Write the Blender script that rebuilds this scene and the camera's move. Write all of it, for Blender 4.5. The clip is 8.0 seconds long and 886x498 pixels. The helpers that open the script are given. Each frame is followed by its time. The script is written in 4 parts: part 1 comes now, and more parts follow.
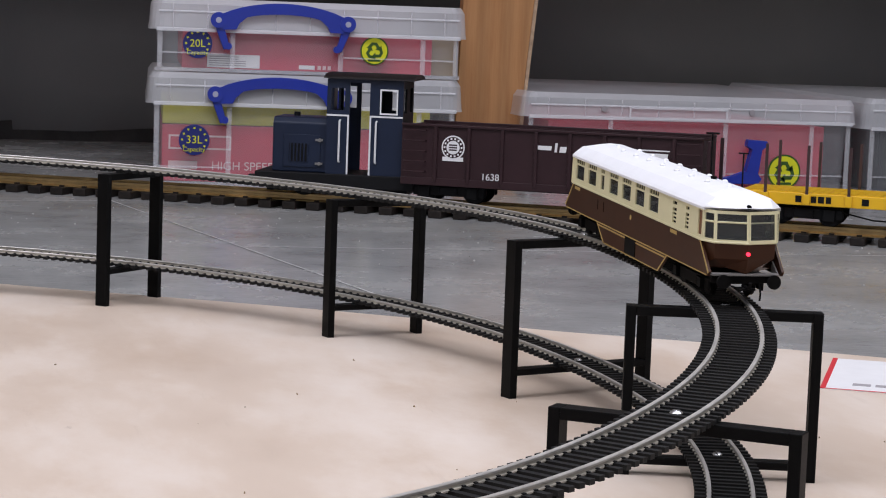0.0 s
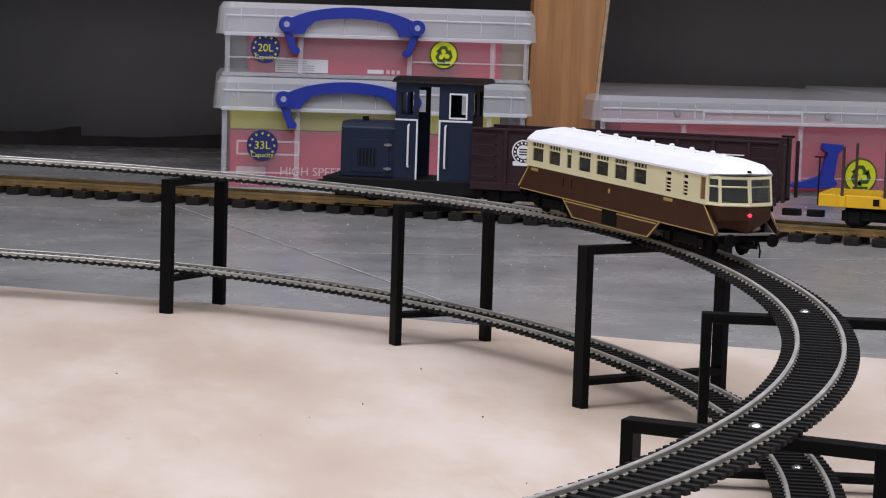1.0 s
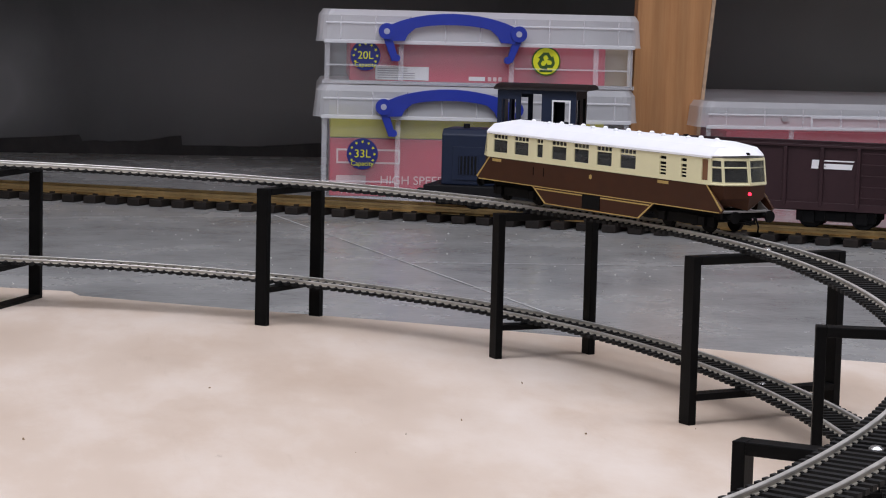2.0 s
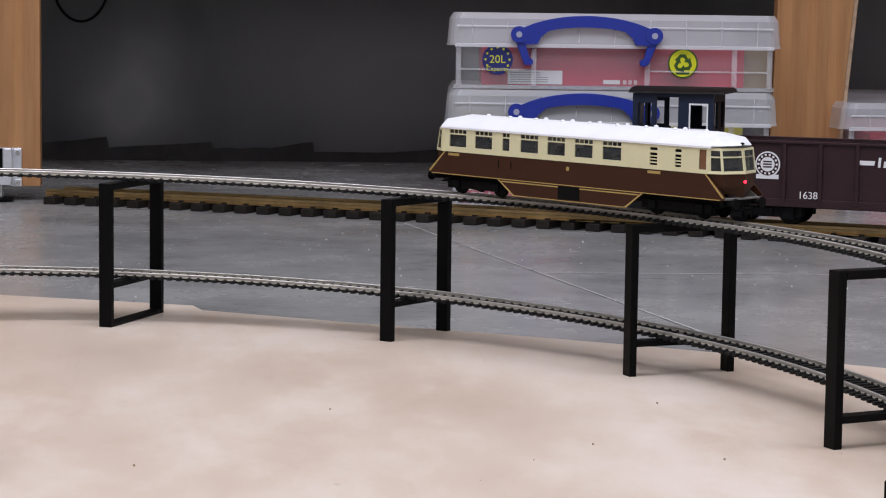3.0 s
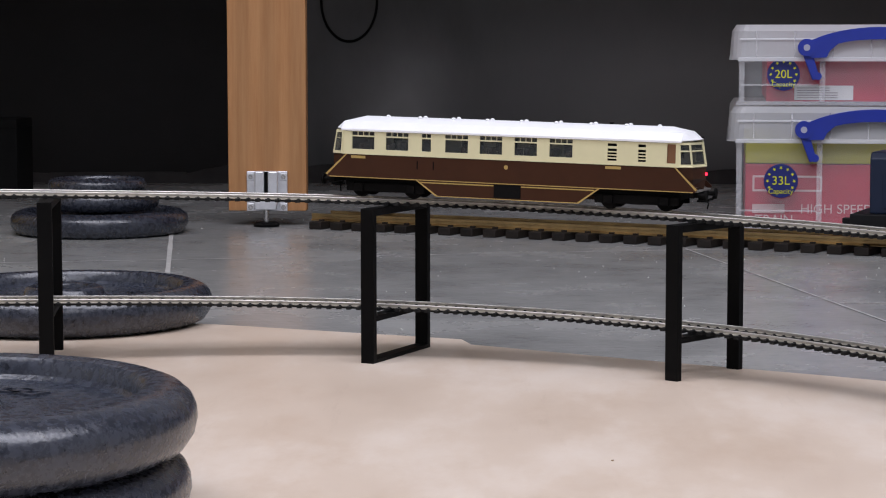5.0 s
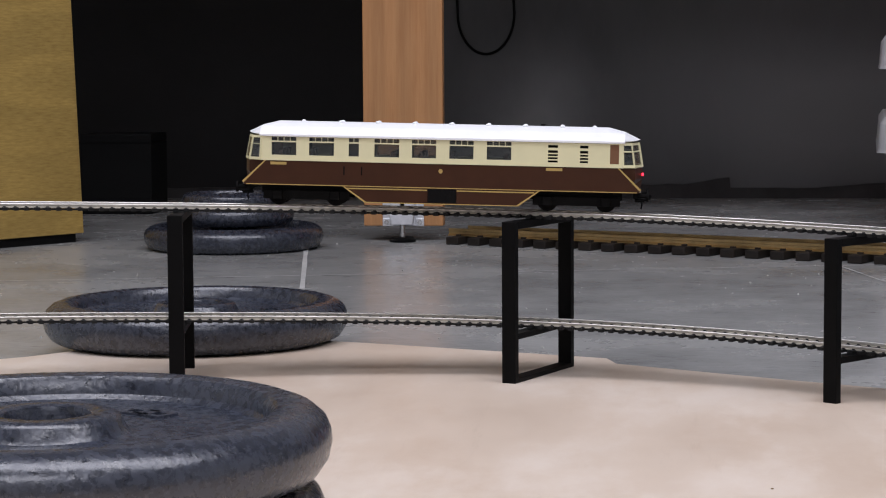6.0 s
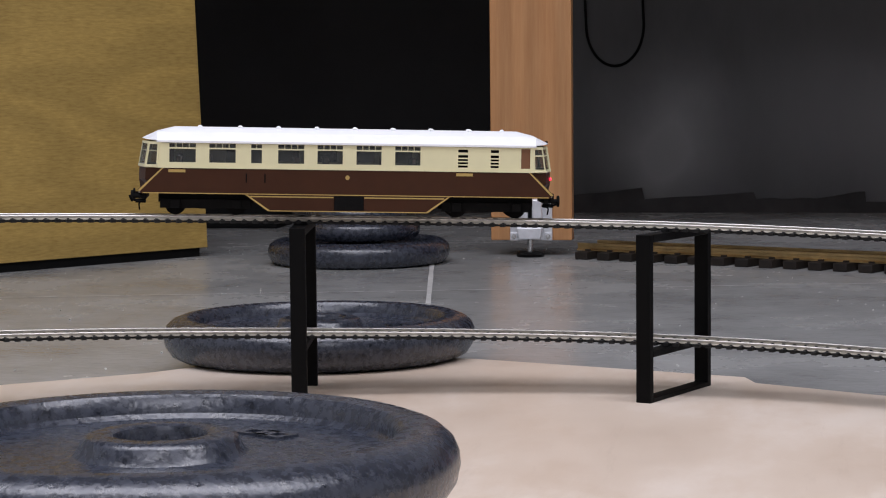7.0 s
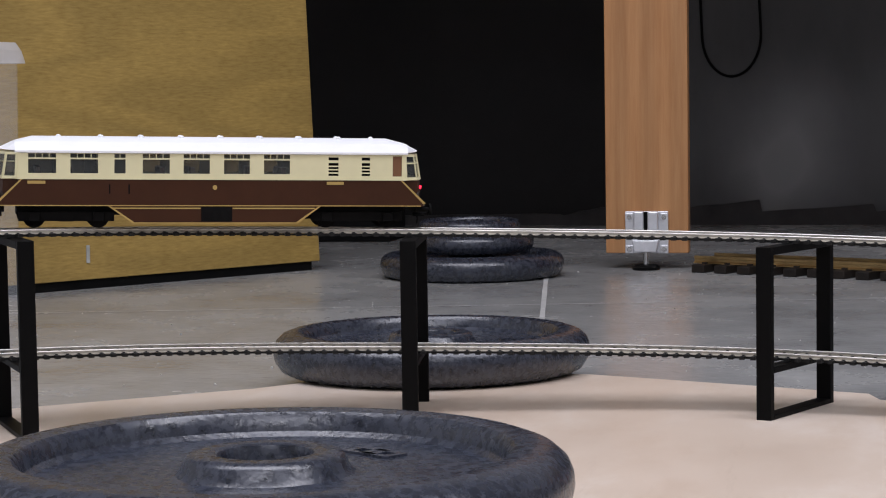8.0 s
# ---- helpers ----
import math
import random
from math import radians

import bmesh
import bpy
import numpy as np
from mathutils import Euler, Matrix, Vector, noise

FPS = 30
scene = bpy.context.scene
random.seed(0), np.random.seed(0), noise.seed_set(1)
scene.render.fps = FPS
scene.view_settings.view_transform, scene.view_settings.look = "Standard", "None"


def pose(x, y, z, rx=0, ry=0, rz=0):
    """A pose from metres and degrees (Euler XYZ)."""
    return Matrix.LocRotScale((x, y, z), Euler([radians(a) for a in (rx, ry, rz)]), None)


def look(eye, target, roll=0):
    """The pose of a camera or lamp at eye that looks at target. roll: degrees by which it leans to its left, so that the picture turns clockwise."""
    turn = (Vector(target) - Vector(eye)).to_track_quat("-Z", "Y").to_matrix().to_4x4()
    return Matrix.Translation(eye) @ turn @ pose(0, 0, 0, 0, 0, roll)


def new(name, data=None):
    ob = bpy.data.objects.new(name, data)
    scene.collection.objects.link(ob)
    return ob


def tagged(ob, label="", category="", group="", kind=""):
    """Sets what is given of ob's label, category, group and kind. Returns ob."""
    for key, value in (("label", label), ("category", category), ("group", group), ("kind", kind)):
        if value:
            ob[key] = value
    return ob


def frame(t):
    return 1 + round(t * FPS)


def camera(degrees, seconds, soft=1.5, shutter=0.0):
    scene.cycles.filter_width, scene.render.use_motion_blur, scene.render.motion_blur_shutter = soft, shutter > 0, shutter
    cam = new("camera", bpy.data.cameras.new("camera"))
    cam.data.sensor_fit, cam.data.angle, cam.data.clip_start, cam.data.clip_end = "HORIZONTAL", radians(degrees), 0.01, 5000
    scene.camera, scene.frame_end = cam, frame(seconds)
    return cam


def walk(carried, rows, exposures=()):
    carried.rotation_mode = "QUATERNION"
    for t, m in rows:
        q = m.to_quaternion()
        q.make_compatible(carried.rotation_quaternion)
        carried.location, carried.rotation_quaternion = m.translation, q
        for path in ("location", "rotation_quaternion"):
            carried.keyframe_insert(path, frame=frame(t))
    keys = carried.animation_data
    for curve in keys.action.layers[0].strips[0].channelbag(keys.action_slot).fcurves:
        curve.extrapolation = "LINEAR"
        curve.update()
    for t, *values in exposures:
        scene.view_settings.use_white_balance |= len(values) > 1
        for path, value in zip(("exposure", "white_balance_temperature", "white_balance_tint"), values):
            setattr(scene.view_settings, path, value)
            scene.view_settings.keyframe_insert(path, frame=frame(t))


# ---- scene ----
cam = camera(22.891, 8.0, soft=1.1)
ROWS = [
    (0, -0.0522, -0.2065, 0.2501, 83.786, -2.121, -12.683),
    (0.5, -0.0483, -0.1922, 0.2484, 83.823, -1.988, -11.929),
    (1, -0.0427, -0.1718, 0.2462, 83.881, -1.813, -10.827),
    (2.5, -0.0266, -0.1024, 0.2422, 84.048, -1.113, -6.448),
    (3, -0.0190, -0.0689, 0.2435, 84.032, -0.737, -4.556),
    (3.5, -0.0170, -0.0335, 0.2414, 84.136, -0.601, -2.857),
    (4, -0.0170, 0.0069, 0.2386, 84.270, -0.485, -0.987),
    (4.5, -0.0181, 0.0361, 0.2374, 84.388, -0.222, 0.732),
    (6, -0.0307, 0.1270, 0.2281, 85.010, 0.359, 5.991),
    (6.5, -0.0360, 0.1557, 0.2246, 85.232, 0.430, 7.596),
    (7, -0.0402, 0.1789, 0.2221, 85.456, 0.558, 9.267),
    (7.5, -0.0427, 0.1952, 0.2207, 85.651, 0.745, 10.749),
    (8, -0.0449, 0.2102, 0.2194, 85.845, 0.886, 12.248),
]
walk(cam, [(t, pose(*p)) for t, *p in ROWS])

# ---- light ----
world = bpy.data.worlds.new("world")
scene.world = world
world.use_nodes = True
world.node_tree.nodes["Background"].inputs[0].default_value = (0.75, 0.85, 1.0, 1)
world.node_tree.nodes["Background"].inputs[1].default_value = 0.3
scene.view_settings.exposure = 0.0


def area(name, at, target, size, size_y, watts, color):
    data = bpy.data.lights.new(name, "AREA")
    data.shape, data.size, data.size_y, data.energy, data.color = "RECTANGLE", size, size_y, watts, color
    ob = new(name, data)
    ob.matrix_world = look(at, target)
    return ob


area("ceiling_lamp_light", (-0.9, 0.9, 2.3), (-0.9, 0.95, 0), 1.8, 1.0, 37, (0.885, 0.885, 1.0))
area("ceiling_lamp_light", (0.9, 0.9, 2.3), (0.9, 0.95, 0), 1.8, 1.0, 37, (0.885, 0.885, 1.0))
area("ceiling_lamp_light", (0.0, -1.2, 2.3), (0.0, -1.15, 0), 1.8, 1.0, 37, (0.885, 0.885, 1.0))


# ---- materials ----
def mat(name, color, rough=0.5, metal=0.0, vary=0.15, scale=40.0, bump=0.0, bump_scale=300.0, color2=None, stretch=(1, 1, 1), alpha=1.0, trans=0.0, spec=0.5, coat=0.0, rvary=0.0, per_object=0.0):
    m = bpy.data.materials.new(name)
    m.use_nodes = True
    nt = m.node_tree
    b = nt.nodes["Principled BSDF"]
    b.inputs["Roughness"].default_value = rough
    b.inputs["Metallic"].default_value = metal
    b.inputs["Specular IOR Level"].default_value = spec
    b.inputs["Transmission Weight"].default_value = trans
    b.inputs["Alpha"].default_value = alpha
    b.inputs["Coat Weight"].default_value = coat
    co = nt.nodes.new("ShaderNodeTexCoord")
    mp = nt.nodes.new("ShaderNodeMapping")
    mp.inputs["Scale"].default_value = stretch
    nt.links.new(co.outputs["Object"], mp.inputs[0])
    n = nt.nodes.new("ShaderNodeTexNoise")
    n.inputs["Scale"].default_value = scale
    n.inputs["Detail"].default_value = 6
    n.inputs["Roughness"].default_value = 0.65
    nt.links.new(mp.outputs[0], n.inputs["Vector"])
    r = nt.nodes.new("ShaderNodeValToRGB")
    c2 = color2 or tuple(c * (1 + vary) for c in color)
    c1 = color if color2 else tuple(c * (1 - vary) for c in color)
    r.color_ramp.elements[0].position, r.color_ramp.elements[1].position = 0.3, 0.7
    r.color_ramp.elements[0].color, r.color_ramp.elements[1].color = (*c1, 1), (*c2, 1)
    nt.links.new(n.outputs["Fac"], r.inputs[0])
    out = r.outputs[0]
    if per_object:
        oi = nt.nodes.new("ShaderNodeObjectInfo")
        mr = nt.nodes.new("ShaderNodeMapRange")
        mr.inputs["To Min"].default_value, mr.inputs["To Max"].default_value = 1 - per_object, 1 + per_object
        nt.links.new(oi.outputs["Random"], mr.inputs["Value"])
        vm = nt.nodes.new("ShaderNodeVectorMath")
        vm.operation = "SCALE"
        nt.links.new(out, vm.inputs[0])
        nt.links.new(mr.outputs[0], vm.inputs["Scale"])
        out = vm.outputs[0]
    nt.links.new(out, b.inputs["Base Color"])
    if rvary:
        rr = nt.nodes.new("ShaderNodeMapRange")
        rr.inputs["From Min"].default_value, rr.inputs["From Max"].default_value = 0.3, 0.7
        rr.inputs["To Min"].default_value, rr.inputs["To Max"].default_value = max(rough - rvary, 0.03), rough + rvary
        nt.links.new(n.outputs["Fac"], rr.inputs["Value"])
        nt.links.new(rr.outputs[0], b.inputs["Roughness"])
    if bump:
        n2 = nt.nodes.new("ShaderNodeTexNoise")
        n2.inputs["Scale"].default_value = bump_scale
        n2.inputs["Detail"].default_value = 4
        nt.links.new(mp.outputs[0], n2.inputs["Vector"])
        bp = nt.nodes.new("ShaderNodeBump")
        bp.inputs["Strength"].default_value = bump
        bp.inputs["Distance"].default_value = 0.001
        nt.links.new(n2.outputs["Fac"], bp.inputs["Height"])
        nt.links.new(bp.outputs[0], b.inputs["Normal"])
    return m


def stained(m, color, scale, lo, hi, amount, stretch=(1, 1, 1)):
    """Lay irregular stains or scuffs of another colour over a material."""
    nt = m.node_tree
    b = nt.nodes["Principled BSDF"]
    old = b.inputs["Base Color"].links[0].from_socket
    co = nt.nodes.new("ShaderNodeTexCoord")
    mp = nt.nodes.new("ShaderNodeMapping")
    mp.inputs["Scale"].default_value = stretch
    n = nt.nodes.new("ShaderNodeTexNoise")
    n.inputs["Scale"].default_value, n.inputs["Detail"].default_value, n.inputs["Roughness"].default_value = scale, 8, 0.7
    nt.links.new(co.outputs["Object"], mp.inputs[0])
    nt.links.new(mp.outputs[0], n.inputs["Vector"])
    r = nt.nodes.new("ShaderNodeMapRange")
    r.inputs["From Min"].default_value, r.inputs["From Max"].default_value, r.inputs["To Max"].default_value = lo, hi, amount
    nt.links.new(n.outputs["Fac"], r.inputs["Value"])
    mx = nt.nodes.new("ShaderNodeMix")
    mx.data_type = "RGBA"
    nt.links.new(r.outputs[0], mx.inputs["Factor"])
    nt.links.new(old, mx.inputs["A"])
    mx.inputs["B"].default_value = (*color, 1)
    nt.links.new(mx.outputs["Result"], b.inputs["Base Color"])
    return m


def wood(name, dark, light, grain, rough=0.45, stretch=(1, 1, 1), rings=6.0, distort=6.0):
    """Wood with long fibres along the axis of the small stretch."""
    m = mat(name, dark, rough, color2=light, scale=grain, stretch=stretch, bump=0.15, bump_scale=grain * 6)
    nt = m.node_tree
    b = nt.nodes["Principled BSDF"]
    mp = [n for n in nt.nodes if n.type == "MAPPING"][0]
    ramp = [n for n in nt.nodes if n.type == "VALTORGB"][0]
    w = nt.nodes.new("ShaderNodeTexWave")
    w.inputs["Scale"].default_value = rings
    w.inputs["Distortion"].default_value = distort
    w.inputs["Detail"].default_value = 3
    w.inputs["Detail Scale"].default_value = 1.2
    nt.links.new(mp.outputs[0], w.inputs["Vector"])
    mx = nt.nodes.new("ShaderNodeMix")
    mx.data_type, mx.blend_type = "RGBA", "MULTIPLY"
    mx.inputs["Factor"].default_value = 0.35
    lift = nt.nodes.new("ShaderNodeMapRange")
    lift.inputs["To Min"].default_value, lift.inputs["To Max"].default_value = 0.55, 1.0
    nt.links.new(w.outputs["Fac"], lift.inputs["Value"])
    nt.links.new(ramp.outputs[0], mx.inputs["A"])
    nt.links.new(lift.outputs[0], mx.inputs["B"])
    nt.links.new(mx.outputs["Result"], b.inputs["Base Color"])
    return m


def glow(name, color, strength):
    m = mat(name, color, 0.3)
    b = m.node_tree.nodes["Principled BSDF"]
    b.inputs["Emission Color"].default_value = (*color, 1)
    b.inputs["Emission Strength"].default_value = strength
    return m


FLOOR = mat("floor_paint", (0.275, 0.278, 0.272), 0.24, color2=(0.385, 0.388, 0.378), scale=5, bump=0.5, bump_scale=110, rvary=0.1)
stained(FLOOR, (0.52, 0.52, 0.51), 34, 0.62, 0.78, 0.6, (1, 2.2, 1))
stained(FLOOR, (0.13, 0.13, 0.14), 120, 0.56, 0.72, 0.55, (0.35, 1, 1))


def light_patch(m, centre, reach, color, amount):
    """A broad soft patch of reflected light put into a wall's colour, with a ragged rim."""
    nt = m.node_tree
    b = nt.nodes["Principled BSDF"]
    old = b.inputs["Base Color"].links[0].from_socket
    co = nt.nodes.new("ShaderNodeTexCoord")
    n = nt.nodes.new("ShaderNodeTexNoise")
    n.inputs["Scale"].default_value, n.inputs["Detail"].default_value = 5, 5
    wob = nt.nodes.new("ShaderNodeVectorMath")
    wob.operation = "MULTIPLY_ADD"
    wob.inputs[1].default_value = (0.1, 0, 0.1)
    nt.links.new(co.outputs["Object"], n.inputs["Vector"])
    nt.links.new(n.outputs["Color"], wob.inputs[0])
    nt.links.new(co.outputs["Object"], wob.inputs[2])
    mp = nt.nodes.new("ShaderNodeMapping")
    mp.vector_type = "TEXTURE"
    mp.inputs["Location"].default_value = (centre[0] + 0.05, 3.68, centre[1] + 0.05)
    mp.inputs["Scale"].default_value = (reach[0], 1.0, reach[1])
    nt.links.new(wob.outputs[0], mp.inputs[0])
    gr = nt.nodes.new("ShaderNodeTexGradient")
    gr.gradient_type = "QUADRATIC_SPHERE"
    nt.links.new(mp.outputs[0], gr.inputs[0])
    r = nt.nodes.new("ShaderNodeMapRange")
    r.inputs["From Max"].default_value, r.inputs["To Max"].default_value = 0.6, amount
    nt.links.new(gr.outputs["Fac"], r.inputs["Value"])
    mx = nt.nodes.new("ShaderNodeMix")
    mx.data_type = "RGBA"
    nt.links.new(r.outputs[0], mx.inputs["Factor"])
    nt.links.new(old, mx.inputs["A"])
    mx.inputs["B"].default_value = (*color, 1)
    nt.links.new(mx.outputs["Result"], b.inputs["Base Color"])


stained(FLOOR, (0.58, 0.58, 0.56), 150, 0.66, 0.74, 0.6, (0.5, 0.9, 1))
SEAM = mat("seam_filler", (0.52, 0.52, 0.51), 0.6, scale=60, vary=0.25)
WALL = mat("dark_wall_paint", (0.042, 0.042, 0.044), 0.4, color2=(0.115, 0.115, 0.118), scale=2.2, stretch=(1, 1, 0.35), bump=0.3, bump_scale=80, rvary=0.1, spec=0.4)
# Pale glow of reflected and bounced light, painted into the wall colour.
light_patch(WALL, (0.25, 0.13), (0.6, 0.25), (0.19, 0.188, 0.19), 0.9)
light_patch(WALL, (-0.25, 0.11), (0.16, 0.22), (0.26, 0.26, 0.265), 0.9)
light_patch(WALL, (1.35, 0.24), (0.75, 0.36), (0.21, 0.207, 0.203), 0.95)
WALLBLACK = mat("near_black_wall", (0.011, 0.0105, 0.0105), 0.55, color2=(0.021, 0.020, 0.020), scale=3, bump=0.3, bump_scale=80, spec=0.2)
TAR = mat("wall_foot_tar", (0.030, 0.027, 0.027), 0.7, vary=0.5, scale=20, bump=0.5, bump_scale=50)
PALE = mat("pale_plaster", (0.55, 0.55, 0.54), 0.8, vary=0.06, scale=4, bump=0.2)
PLYBOARD = mat("birch_ply", (0.60, 0.485, 0.385), 0.42, color2=(0.69, 0.585, 0.485), scale=7, stretch=(1, 0.45, 1), bump=0.15, bump_scale=120, rvary=0.08)
stained(PLYBOARD, (0.44, 0.29, 0.18), 4.5, 0.5, 0.72, 0.45, (1, 0.5, 1))
stained(PLYBOARD, (0.74, 0.67, 0.60), 7, 0.48, 0.68, 0.6, (1, 0.45, 1))
stained(PLYBOARD, (0.40, 0.31, 0.235), 40, 0.62, 0.78, 0.35, (1, 0.12, 1))
stained(PLYBOARD, (0.33, 0.25, 0.19), 150, 0.68, 0.76, 0.4, (0.6, 0.3, 1))
PLYEDGE = mat("ply_edge", (0.45, 0.31, 0.2), 0.6, vary=0.25, scale=80)
LEGWOOD = wood("beech_veneer", (0.39, 0.175, 0.062), (0.53, 0.275, 0.115), 90, 0.45, stretch=(1, 1, 0.06), rings=9, distort=4)
OAK = wood("oak_veneer", (0.32, 0.20, 0.048), (0.51, 0.345, 0.10), 420, 0.5, stretch=(0.16, 0.16, 1), rings=6, distort=24)
BLACK = mat("black_plastic", (0.002, 0.002, 0.0022), 0.5, vary=0.2, bump=0.1, bump_scale=900, spec=0.1)
SLEEPER = mat("sleeper_plastic", (0.008, 0.008, 0.008), 0.65, vary=0.25, scale=200, per_object=0.25, spec=0.25)
RAIL = mat("nickel_silver", (0.62, 0.60, 0.56), 0.38, 0.6, vary=0.12, scale=60, rvary=0.08)
RAILSIDE = mat("tarnished_rail", (0.47, 0.44, 0.375), 0.38, 0.35, vary=0.3, scale=80)
STEEL = mat("zinc_screw", (0.7, 0.7, 0.7), 0.25, 1.0, vary=0.1)
BRASS = mat("brass_rail", (0.40, 0.28, 0.13), 0.38, 1.0, vary=0.25, scale=50, rvary=0.1)
GSLEEP = mat("brown_sleeper_plastic", (0.012, 0.0085, 0.0065), 0.65, vary=0.3, scale=120, per_object=0.2, bump=0.2, spec=0.3)
ROOFWHITE = mat("white_roof", (0.82, 0.83, 0.85), 0.4, vary=0.03, scale=60)
CREAM = mat("cream_paint", (0.69, 0.65, 0.41), 0.38, vary=0.03, scale=80)
BROWN = mat("chocolate_paint", (0.044, 0.016, 0.007), 0.42, vary=0.1, scale=80, spec=0.2)
GOLD = mat("gold_lining", (0.42, 0.29, 0.09), 0.4, vary=0.1)
DARKGREY = mat("underframe", (0.004, 0.0038, 0.0038), 0.75, vary=0.3, scale=300, bump=0.2, spec=0.1)
GREYFIN = mat("grey_step", (0.2, 0.19, 0.18), 0.5, vary=0.15)
GLASS = mat("window_glass", (0.06, 0.065, 0.065), 0.04, alpha=0.38, spec=0.7)
SEATS = mat("model_interior", (0.10, 0.065, 0.045), 0.7, vary=0.3, scale=200)
LAMP = glow("red_tail_light", (1.0, 0.02, 0.05), 4.0)
CLEAR = mat("clear_polypropylene", (0.86, 0.89, 0.92), 0.25, alpha=0.15, vary=0.03, scale=15, spec=0.5, bump=0.1, bump_scale=40)
CLEARRIB = mat("cloudy_polypropylene", (0.92, 0.93, 0.96), 0.28, alpha=0.44, vary=0.03, scale=15, spec=0.6)
FAINT = mat("faint_polypropylene", (0.92, 0.93, 0.96), 0.28, alpha=0.24, vary=0.03, scale=15, spec=0.6)
BLUE = mat("blue_handle_plastic", (0.014, 0.034, 0.33), 0.35, vary=0.08)
REDCARD = mat("red_card", (0.50, 0.03, 0.065), 0.5, vary=0.08, scale=10)
GREENCARD = mat("olive_card", (0.50, 0.46, 0.02), 0.55, vary=0.08, scale=10)
BROWNCARD = mat("brown_card", (0.30, 0.22, 0.13), 0.7, vary=0.1, scale=10)
WHITECARD = mat("white_label", (0.78, 0.78, 0.78), 0.5, vary=0.04)
PINKINK = mat("pale_print", (0.72, 0.5, 0.5), 0.5, vary=0.04)
GREYINK = mat("grey_print", (0.35, 0.33, 0.34), 0.5, vary=0.05)
BADGEBLUE = mat("badge_blue", (0.012, 0.02, 0.16), 0.4, vary=0.05)
BADGEYELLOW = mat("badge_yellow", (0.72, 0.72, 0.02), 0.4, vary=0.05)
BADGEGREEN = mat("badge_green", (0.04, 0.10, 0.015), 0.4, vary=0.05)
LOCOBLUE = mat("navy_paint", (0.008, 0.015, 0.038), 0.45, vary=0.1, scale=40, spec=0.35)
LOCODARK = mat("loco_black", (0.005, 0.005, 0.006), 0.6, vary=0.2, scale=60, spec=0.2)
ROOFBROWN = mat("dark_roof_paint", (0.012, 0.009, 0.0095), 0.5, vary=0.15, scale=80, spec=0.3)
WHITE = mat("white_paint", (0.8, 0.8, 0.8), 0.4, vary=0.03)
WAGON = mat("oxide_brown", (0.032, 0.0138, 0.0165), 0.5, vary=0.15, scale=40, bump=0.1, spec=0.28)
YELLOW = mat("wagon_yellow", (0.80, 0.46, 0.01), 0.45, vary=0.06, scale=40)
RUST = mat("rust_stake", (0.045, 0.02, 0.02), 0.6, vary=0.3)
IRON = mat("black_cast_iron", (0.010, 0.012, 0.0185), 0.27, color2=(0.042, 0.049, 0.070), scale=200, bump=0.34, bump_scale=300, rvary=0.1, spec=0.75)
stained(IRON, (0.20, 0.21, 0.25), 420, 0.62, 0.72, 0.7)
ALU = mat("cast_aluminium", (0.70, 0.71, 0.74), 0.32, 0.45, vary=0.12, scale=60)
DARKBOX = mat("black_box", (0.003, 0.003, 0.003), 0.7, vary=0.2, spec=0.15)
REDEDGE = mat("red_print", (0.6, 0.03, 0.04), 0.5, vary=0.05)
DEBRIS = mat("white_debris", (0.47, 0.47, 0.44), 0.8, vary=0.2)


# ---- mesh helpers ----
def finish(name, bm, material, smooth=False):
    me = bpy.data.meshes.new(name)
    bmesh.ops.recalc_face_normals(bm, faces=bm.faces)
    if smooth:
        for f in bm.faces:
            f.smooth = True
        for e in bm.edges:
            if len(e.link_faces) == 2 and e.calc_face_angle(0) > 0.6:
                e.smooth = False
    bm.to_mesh(me)
    bm.free()
    me.materials.append(material)
    return me


def part(name, bm, material, parent=None, label="", smooth=False, at=None):
    ob = new(name, finish(name, bm, material, smooth))
    if parent is not None:
        ob.parent = parent
    if at is not None:
        ob.matrix_basis = at
    if label:
        tagged(ob, label)
    return ob


def thing(name, at, label, category, group="", kind=""):
    ob = new(name)
    ob.empty_display_size = 0.02
    ob.matrix_basis = at
    return tagged(ob, label, category, group, kind)


def box(x0, x1, y0, y1, z0, z1, bevel=0.0, bm=None):
    own = bmesh.new()
    bmesh.ops.create_cube(own, size=1)
    for v in own.verts:
        v.co = ((x0 + x1) / 2 + v.co.x * (x1 - x0), (y0 + y1) / 2 + v.co.y * (y1 - y0), (z0 + z1) / 2 + v.co.z * (z1 - z0))
    if bevel:
        bmesh.ops.bevel(own, geom=own.edges[:] + own.verts[:], offset=bevel, segments=2, profile=0.5, affect="EDGES", clamp_overlap=True)
    return merge(bm, own)


def merge(bm, own):
    if bm is None:
        return own
    table = {v: bm.verts.new(v.co) for v in own.verts}
    for f in own.faces:
        bm.faces.new([table[v] for v in f.verts])
    own.free()
    return bm


def prism(points, lo, hi, axis="y", bevel=0.0, bm=None):
    """A polygon given in the other two axes (x,z for y; x,y for z; y,z for x), pushed from lo to hi."""
    own = bmesh.new()

    def at(p, d):
        return {"y": (p[0], d, p[1]), "z": (p[0], p[1], d), "x": (d, p[0], p[1])}[axis]
    a = [own.verts.new(at(p, lo)) for p in points]
    b = [own.verts.new(at(p, hi)) for p in points]
    n = len(points)
    own.faces.new(a)
    own.faces.new(b[::-1])
    for i in range(n):
        own.faces.new((a[i], b[i], b[(i + 1) % n], a[(i + 1) % n]))
    if bevel:
        bmesh.ops.bevel(own, geom=own.edges[:] + own.verts[:], offset=bevel, segments=2, profile=0.5, affect="EDGES", clamp_overlap=True)
    return merge(bm, own)


